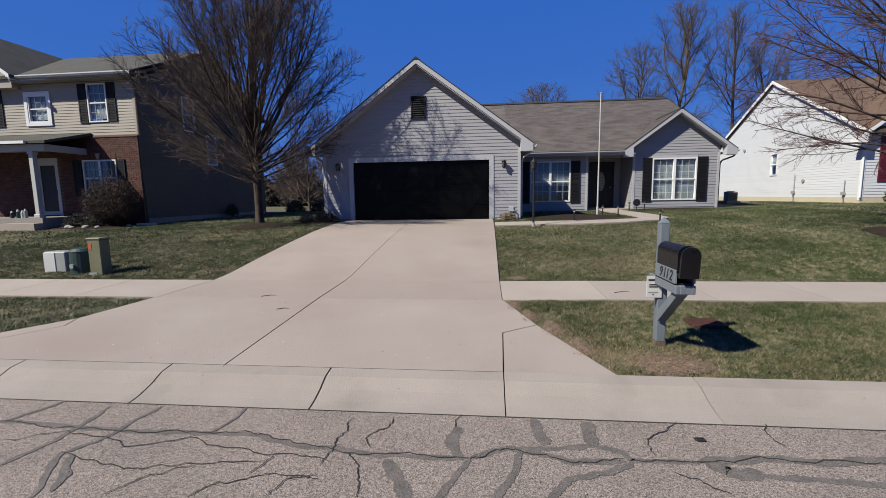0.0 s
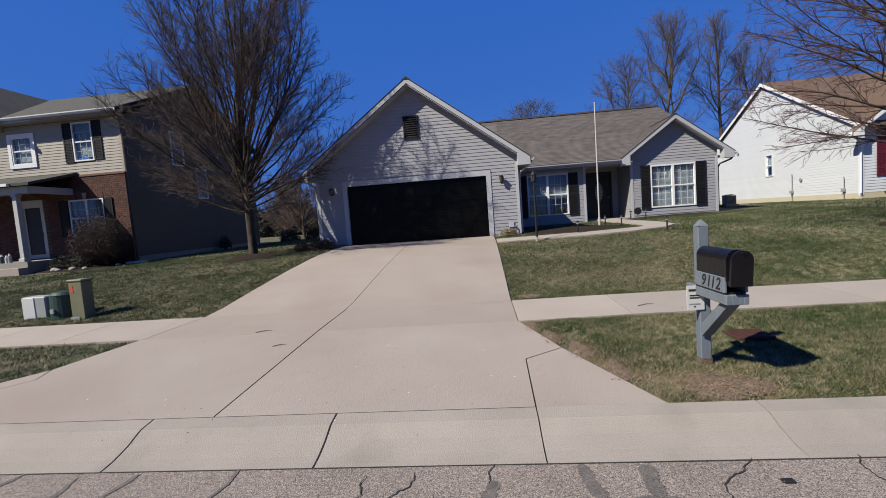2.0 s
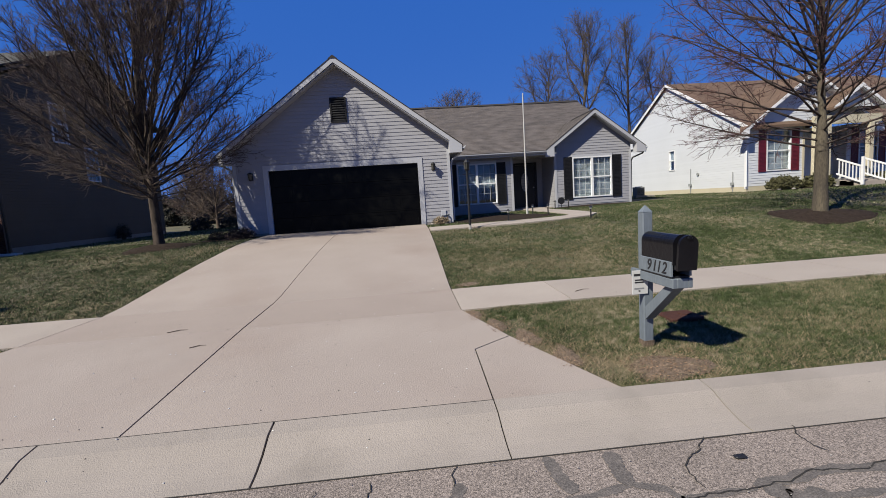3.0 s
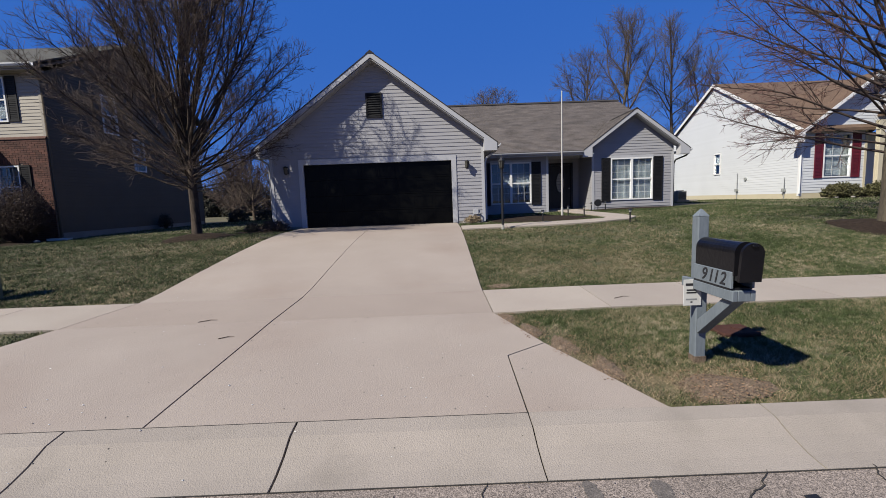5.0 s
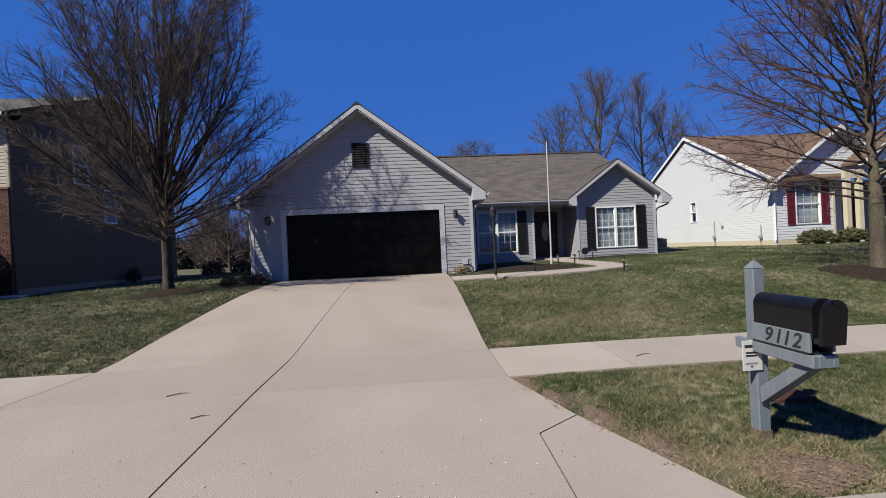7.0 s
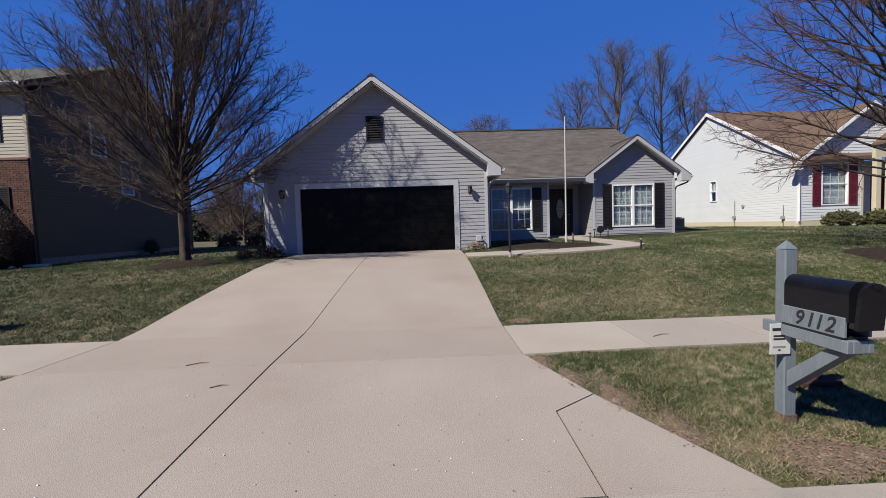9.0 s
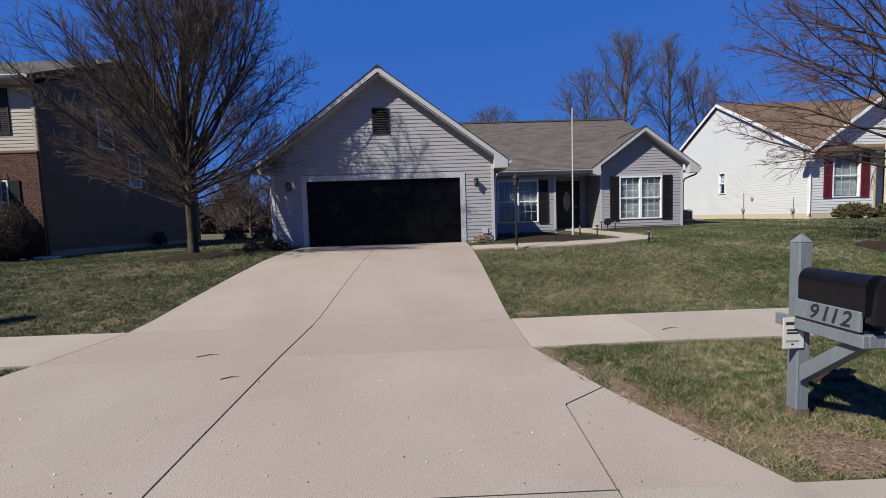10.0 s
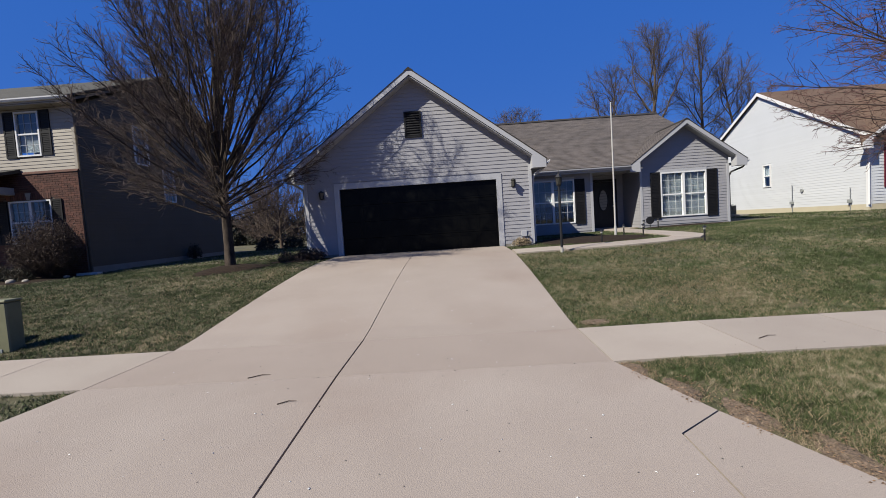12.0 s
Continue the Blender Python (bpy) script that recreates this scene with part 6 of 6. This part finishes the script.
SEALS.append((0.03, ((-2.05, 2.51), (-2.02, 2.32), (-2.1, 2.08))))
for i, (w, line) in enumerate(SEALS):
    strip("crack_seal", line, w, 0.035, i + 3, M_SEAL, 0.0015 + 0.0002 * i)
CRACKS = []
CRACKS.append(((-1.78, 1.4), (-1.66, 1.54), (-1.37, 1.64), (-1.05, 1.66)))
CRACKS.append(((-1.12, 1.76), (-1.06, 2.03), (-1.09, 2.39)))
CRACKS.append(((-1.01, 1.89), (-0.88, 1.78), (-0.74, 1.49)))
CRACKS.append(((-0.82, 1.98), (-0.92, 2.11), (-0.75, 2.28), (-0.73, 2.42)))
CRACKS.append(((-0.2, 2.5), (-0.22, 2.28)))
CRACKS.append(((-3.62, 1.87), (-3.22, 2.02), (-2.56, 1.91), (-2.21, 1.98), (-1.53, 1.85), (-1.07, 1.82)))
CRACKS.append(((-2.99, 1.76), (-2.39, 1.63), (-2.02, 1.72), (-1.49, 1.79)))
CRACKS.append(((-2.3, 1.36), (-2.18, 1.57), (-1.98, 1.72)))
CRACKS.append(((-3.95, 2.14), (-3.34, 2.09), (-2.74, 2.07), (-2.11, 2.09), (-1.74, 2.09), (-1.21, 1.97), (-0.7, 1.91), (-0.12, 1.92)))
CRACKS.append(((-0.12, 1.92), (0.15, 2.05), (0.38, 2.0), (0.56, 1.94), (0.92, 1.96)))
CRACKS.append(((0.96, 1.96), (1.4, 2.0), (1.99, 2.06), (2.58, 2.08)))
CRACKS.append(((1.13, 2.03), (1.16, 2.23), (1.44, 2.53)))
CRACKS.append(((2.08, 2.58), (2.04, 2.37), (2.1, 2.23)))
CRACKS.append(((1.17, 1.85), (1.3, 1.78), (1.44, 1.67)))
CRACKS.append(((-1.31, 1.44), (-1.28, 1.6), (-1.08, 1.66)))
CRACKS.append(((-1.53, 1.64), (-1.5, 1.73), (-1.49, 1.86)))
for i, line in enumerate(CRACKS):
    strip("crack", line, 0.009, 0.06, i + 40, M_CRACK, 0.0058 + 0.0001 * i)
ribbon("gutter_seam", (-26, 2.487), (26, 2.487), 0.012, 0.008, 90, M_CRACK, 0.004, 400, False)
chip = bmesh.new()
box(chip, 1.48, 1.545, 2.235, 2.28, 0.001, 0.018, bevel=0.006)
for v in chip.verts:
    v.co += Vector((noise.noise(v.co * 40) * 0.02, noise.noise(v.co * 33) * 0.02, 0))
tagged(part("rubber_scrap", chip, M_BLACK), "black scrap of rubber lying on the road", "debris")


# ---- small litter on the concrete ----
def sprinkle(name, label, n, x0, x1, y0, y1, size, material, seed):
    P = np.random.RandomState(seed)
    verts, faces = [], []
    for _ in range(n):
        x, y = P.uniform(x0, x1), P.uniform(y0, y1)
        z = gzf(x, y) + 0.004 + (0.008 if y < 3.05 else 0.0)
        s, a, k = size * P.uniform(0.4, 1.3), P.uniform(0, 6.28), P.uniform(0.3, 0.9)
        u, v = np.array([math.cos(a), math.sin(a), 0]) * s, np.array([-math.sin(a), math.cos(a), 0]) * s * k
        c = np.array([x, y, z])
        i = len(verts)
        verts += [tuple(c - u), tuple(c + v * 0.9), tuple(c + u), tuple(c - v), tuple(c + np.array([0, 0, s * 0.5]))]
        faces += [(i, i + 3, i + 4), (i + 3, i + 2, i + 4), (i + 2, i + 1, i + 4), (i + 1, i, i + 4)]
    me = bpy.data.meshes.new(name)
    me.from_pydata(verts, [], faces)
    me.materials.append(material)
    tagged(new(name, me), label, "litter", kind="stuff")


sprinkle("pale_chips", "tiny pale chips scattered over the concrete", 260, -5.0, 0.1, 2.6, 12.5, 0.010, M_SIGN, 5)
sprinkle("dark_chips", "tiny dark specks scattered over the concrete", 200, -5.5, 4.0, 2.6, 7.0, 0.007, M_BLACK, 6)
sprinkle("road_grit", "pale grit lying on the asphalt", 700, -5, 5, 0.8, 2.45, 0.006, M_STONE, 8)
for i, (x0, x1, y0, y1, n) in enumerate(((1.36, 2.08, 3.08, 3.55, 420), (0.28, 0.50, 5.05, 5.5, 110), (0.44, 0.70, 4.55, 5.1, 150), (0.64, 0.95, 4.05, 4.55, 150), (0.88, 1.18, 3.5, 4.05, 130), (0.25, 1.0, 6.84, 7.15, 90), (-6.9, -5.6, 13.3, 14.5, 240))):
    sprinkle("leaf_litter", "brown dead leaf litter lying at the edge of the grass", n, x0, x1, y0, y1, 0.010, M_DRYLEAF, 60 + i)
for i, (x, y, L) in enumerate(((-3.58, 5.62, 0.22), (-2.98, 4.93, 0.16), (1.95, 5.95, 0.24))):
    tw = bmesh.new()
    cyl(tw, (x, y, gzf(x, y) + 0.006), (x + L * 0.6, y + L * 0.3, gzf(x, y) + 0.012), 0.005, n=6)
    cyl(tw, (x + L * 0.6, y + L * 0.3, gzf(x, y) + 0.012), (x + L, y + L * 0.32, gzf(x, y) + 0.008), 0.004, 0.002, n=6)
    tagged(part("fallen_twig", tw, M_BARK), "thin fallen twig lying on the concrete", "twig", "fallen twigs")

# ---- grass ----
M_GRASS = bpy.data.materials.new("grass_blade")
M_GRASS.use_nodes = True
nt = M_GRASS.node_tree
bs = nt.nodes["Principled BSDF"]
bs.inputs["Roughness"].default_value = 0.75
bs.inputs["Specular IOR Level"].default_value = 0.25
tc = nt.nodes.new("ShaderNodeTexCoord")
big = nt.nodes.new("ShaderNodeTexNoise")
big.inputs["Scale"].default_value, big.inputs["Detail"].default_value = 0.7, 7.0
nt.links.new(tc.outputs["Object"], big.inputs["Vector"])
geo = nt.nodes.new("ShaderNodeNewGeometry")
add = nt.nodes.new("ShaderNodeMath")
add.operation = "MULTIPLY_ADD"
add.inputs[1].default_value = 0.42
nt.links.new(geo.outputs["Random Per Island"], add.inputs[0])
nt.links.new(big.outputs["Fac"], add.inputs[2])
tuft = nt.nodes.new("ShaderNodeTexNoise")
tuft.inputs["Scale"].default_value, tuft.inputs["Detail"].default_value = 9.0, 3.0
nt.links.new(tc.outputs["Object"], tuft.inputs["Vector"])
blend = nt.nodes.new("ShaderNodeMath")
blend.operation = "MULTIPLY_ADD"
blend.inputs[1].default_value = 1.4
nt.links.new(tuft.outputs["Fac"], blend.inputs[0])
nt.links.new(add.outputs[0], blend.inputs[2])
cr = nt.nodes.new("ShaderNodeValToRGB")
cr.color_ramp.elements[0].position, cr.color_ramp.elements[0].color = 0.46, (0.027, 0.038, 0.013, 1)
cr.color_ramp.elements[1].position, cr.color_ramp.elements[1].color = 0.99, (0.25, 0.21, 0.15, 1)
for pos, col in ((0.70, (0.050, 0.074, 0.022)), (0.86, (0.100, 0.099, 0.053))):
    e = cr.color_ramp.elements.new(pos)
    e.color = (*col, 1)
less = nt.nodes.new("ShaderNodeMath")
less.operation = "SUBTRACT"
less.inputs[1].default_value = 0.77
nt.links.new(blend.outputs[0], less.inputs[0])
nt.links.new(less.outputs[0], cr.inputs[0])
nt.links.new(cr.outputs[0], bs.inputs["Base Color"])

PATH_PTS = np.array(PATH_LINE)


def is_lawn(x, y):
    left = np.interp(y, [3.06, 4.42, 5.55, 6.82, 14.7], [-6.62, -5.60, -5.34, -5.19, -5.04])
    right = np.interp(y, [3.06, 4.41, 5.55, 6.82, 14.7], [1.18, 0.62, 0.235, 0.225, 0.21])
    ok = ((x < left) | (x > right)) & (y > 3.06)
    ok &= ~((y > 5.55) & (y < 6.83))
    d = np.full(x.shape, 9.0)
    for (ax, ay), (bx, by) in zip(PATH_PTS, PATH_PTS[1:]):
        t = np.clip(((x - ax) * (bx - ax) + (y - ay) * (by - ay)) / ((bx - ax) ** 2 + (by - ay) ** 2), 0, 1)
        d = np.minimum(d, np.hypot(x - ax - t * (bx - ax), y - ay - t * (by - ay)))
    ok &= d > 0.43
    ok &= ~((x > -6.05) & (x < 1.25) & (y > 14.4)) & ~((x > 1.0) & (x < 10) & (y > 19.0)) & ~((x < -14.3) & (y > 15.9)) & ~((x < -17) & (y > 13.9)) & ~((x > 16.1) & (y > 19.9)) & ~((x > 19) & (y > 18.0))
    for cx, cy, rx, ry in ((-7.62, 13.1, 0.95, 0.8), (9.9, 10.0, 1.1, 0.9), (3.0, 15.3, 1.7, 1.65), (-16.2, 15.2, 2.1, 0.9), (-6.1, 14.25, 0.95, 0.45), (7.9, 18.75, 1.8, 0.35), (2.55, 4.42, 0.2, 0.17), (-8.62, 7.5, 0.2, 0.2), (19.2, 19.2, 2.5, 0.6)):
        ok &= ((x - cx) / rx) ** 2 + ((y - cy) / ry) ** 2 > 1
    return ok


def bareness(x, y):
    """How far the turf is worn away, in ragged strips beside the driveway, at the kerb and round the post."""
    edge = np.interp(y, [3.06, 4.41, 5.55, 6.82, 14.7], [1.18, 0.62, 0.235, 0.225, 0.21])
    rag = 0.5 + 0.5 * np.sin(y * 5.1 + 1.7 * np.sin(y * 2.3)) + 0.35 * np.sin(x * 19 + y * 23)
    strip = np.where((y < 5.56) & (x > 0), np.clip(1.25 - (x - edge) / (0.10 + 0.20 * np.clip(rag, 0, 1)), 0, 1), 0)
    walk_side = np.where((y > 6.8) & (y < 7.15) & (x > 0), np.clip(0.8 - (y - 6.82) / 0.14, 0, 1), 0)
    patch = np.zeros(x.shape)
    for cx, cy, rx, ry in ((1.72, 3.30, 0.44, 0.24), (1.30, 3.45, 0.30, 0.20), (2.35, 3.75, 0.20, 0.14), (0.75, 4.75, 0.22, 0.3), (2.3, 8.3, 1.3, 0.5)):
        d = np.hypot((x - cx) / rx, (y - cy) / ry) + 0.3 * np.sin(x * 21 + 3 * np.sin(y * 17))
        patch = np.maximum(patch, np.clip(1.5 - d, 0, 1) * (0.45 if rx > 1 else 1.0))
    return np.maximum(np.maximum(strip, walk_side), patch)


def grass_patch(x0, x1, y0, y1, per_m2, h, w, seed, dry=False):
    P = np.random.RandomState(seed)
    n = int((x1 - x0) * (y1 - y0) * per_m2)
    x, y = P.uniform(x0, x1, n), P.uniform(y0, y1, n)
    clump = np.sin(x * 5.3 + 2 * np.sin(y * 3.1)) * np.sin(y * 6.1 + 1.5 * np.sin(x * 4.3)) + 0.8 * np.sin(x * 17 + 9 * y + 1.3 * np.sin(y * 11)) * np.sin(y * 23 - x * 7 + 1.1 * np.sin(x * 13))
    keep = is_lawn(x, y) & (P.rand(n) < 0.66 + 0.36 * clump)
    if dry:
        thatch = np.sin(x * 2.1 + 1.3 * np.sin(y * 1.7) + seed) * np.sin(y * 2.7 + 1.1 * np.sin(x * 1.9)) + 0.5 * np.sin(x * 6.7 - y * 3.1) * np.sin(y * 7.9 + x * 2.3)
        keep &= P.rand(n) < 0.55 + 0.75 * thatch
    else:
        keep &= P.rand(n) > bareness(x, y) * 0.93
    x, y, clump = x[keep], y[keep], clump[keep]
    n = len(x)
    z = gz(x, y) - 0.035
    a = P.uniform(0, 2 * np.pi, n)
    lean = 1.2 + np.abs(P.randn(n)) * 2.4 if dry else 0.35 + np.abs(P.randn(n)) * 1.6
    b = P.uniform(0, 2 * np.pi, n)
    hh = h * P.uniform(0.5, 1.35, n) * (1 + 0.30 * clump) + 0.021
    ww = w * P.uniform(0.6, 1.3, n)
    flat = np.sqrt(1 + lean ** 2)
    tip = np.stack([x + np.cos(b) * hh * lean / flat, y + np.sin(b) * hh * lean / flat, z + hh / flat + (0.014 if dry else 0.006)], 1)
    u = np.stack([np.cos(a) * ww, np.sin(a) * ww, np.zeros(n)], 1)
    p = np.stack([x, y, z], 1)
    co = np.stack([p - u * 1.25, p + u * 1.25, tip], 1).reshape(-1, 3)
    f = np.arange(n * 3).reshape(-1, 3)
    me = bpy.data.meshes.new("grass")
    me.vertices.add(len(co))
    me.vertices.foreach_set("co", co.ravel())
    me.loops.add(f.size)
    me.loops.foreach_set("vertex_index", f.ravel().astype(np.int32))
    me.polygons.add(n)
    me.polygons.foreach_set("loop_start", np.arange(0, f.size, 3, dtype=np.int32))
    me.update(calc_edges=True)
    me.materials.append(M_STRAW if dry else M_GRASS)
    return tagged(new("dry_grass" if dry else "grass", me), "loose dead grass lying in the lawn" if dry else "short patchy green and straw-brown spring grass", "grass", kind="stuff")


grass_patch(0.2, 6.0, 3.06, 5.56, 26000, 0.020, 0.0021, 1)
grass_patch(6.0, 7.5, 3.06, 5.56, 9000, 0.024, 0.0032, 31)
grass_patch(7.5, 14, 3.06, 5.56, 2200, 0.028, 0.005, 2)
grass_patch(-14, -5.2, 3.06, 5.56, 3600, 0.026, 0.004, 3)
grass_patch(0.2, 10, 6.81, 10.0, 9000, 0.022, 0.0030, 4)
grass_patch(10, 22, 6.81, 10.0, 1200, 0.028, 0.007, 5)
grass_patch(0.2, 12, 10.0, 19.0, 2200, 0.026, 0.0054, 6)
grass_patch(12, 26, 10.0, 26.0, 280, 0.032, 0.012, 7)
grass_patch(-14, -5.0, 6.81, 10.5, 5600, 0.024, 0.0036, 8)
grass_patch(-24, -14, 6.81, 14.0, 340, 0.034, 0.010, 9)
grass_patch(-14.4, -5.0, 10.5, 16.0, 2000, 0.028, 0.0056, 10)
grass_patch(-14.3, -6.0, 16.0, 30.0, 180, 0.038, 0.014, 11)
grass_patch(0.2, 7.5, 3.06, 5.56, 10000, 0.026, 0.0022, 21, True)
grass_patch(0.2, 1.9, 3.06, 5.56, 2200, 0.028, 0.0028, 22, True)
grass_patch(1.2, 2.3, 3.08, 3.75, 3500, 0.028, 0.0028, 23, True)
grass_patch(0.2, 5, 6.81, 12.5, 1500, 0.030, 0.0032, 24, True)
grass_patch(-12, -5.2, 6.81, 12.5, 700, 0.032, 0.0040, 25, True)
grass_patch(5, 16, 6.81, 16, 130, 0.032, 0.0065, 26, True)
grass_patch(0.4, 4.2, 7.2, 9.6, 2600, 0.028, 0.0030, 27, True)
grass_patch(1.2, 3.4, 7.6, 9.0, 2600, 0.028, 0.0030, 28, True)
grass_patch(-8.5, -5.3, 6.85, 8.6, 700, 0.030, 0.0038, 29, True)
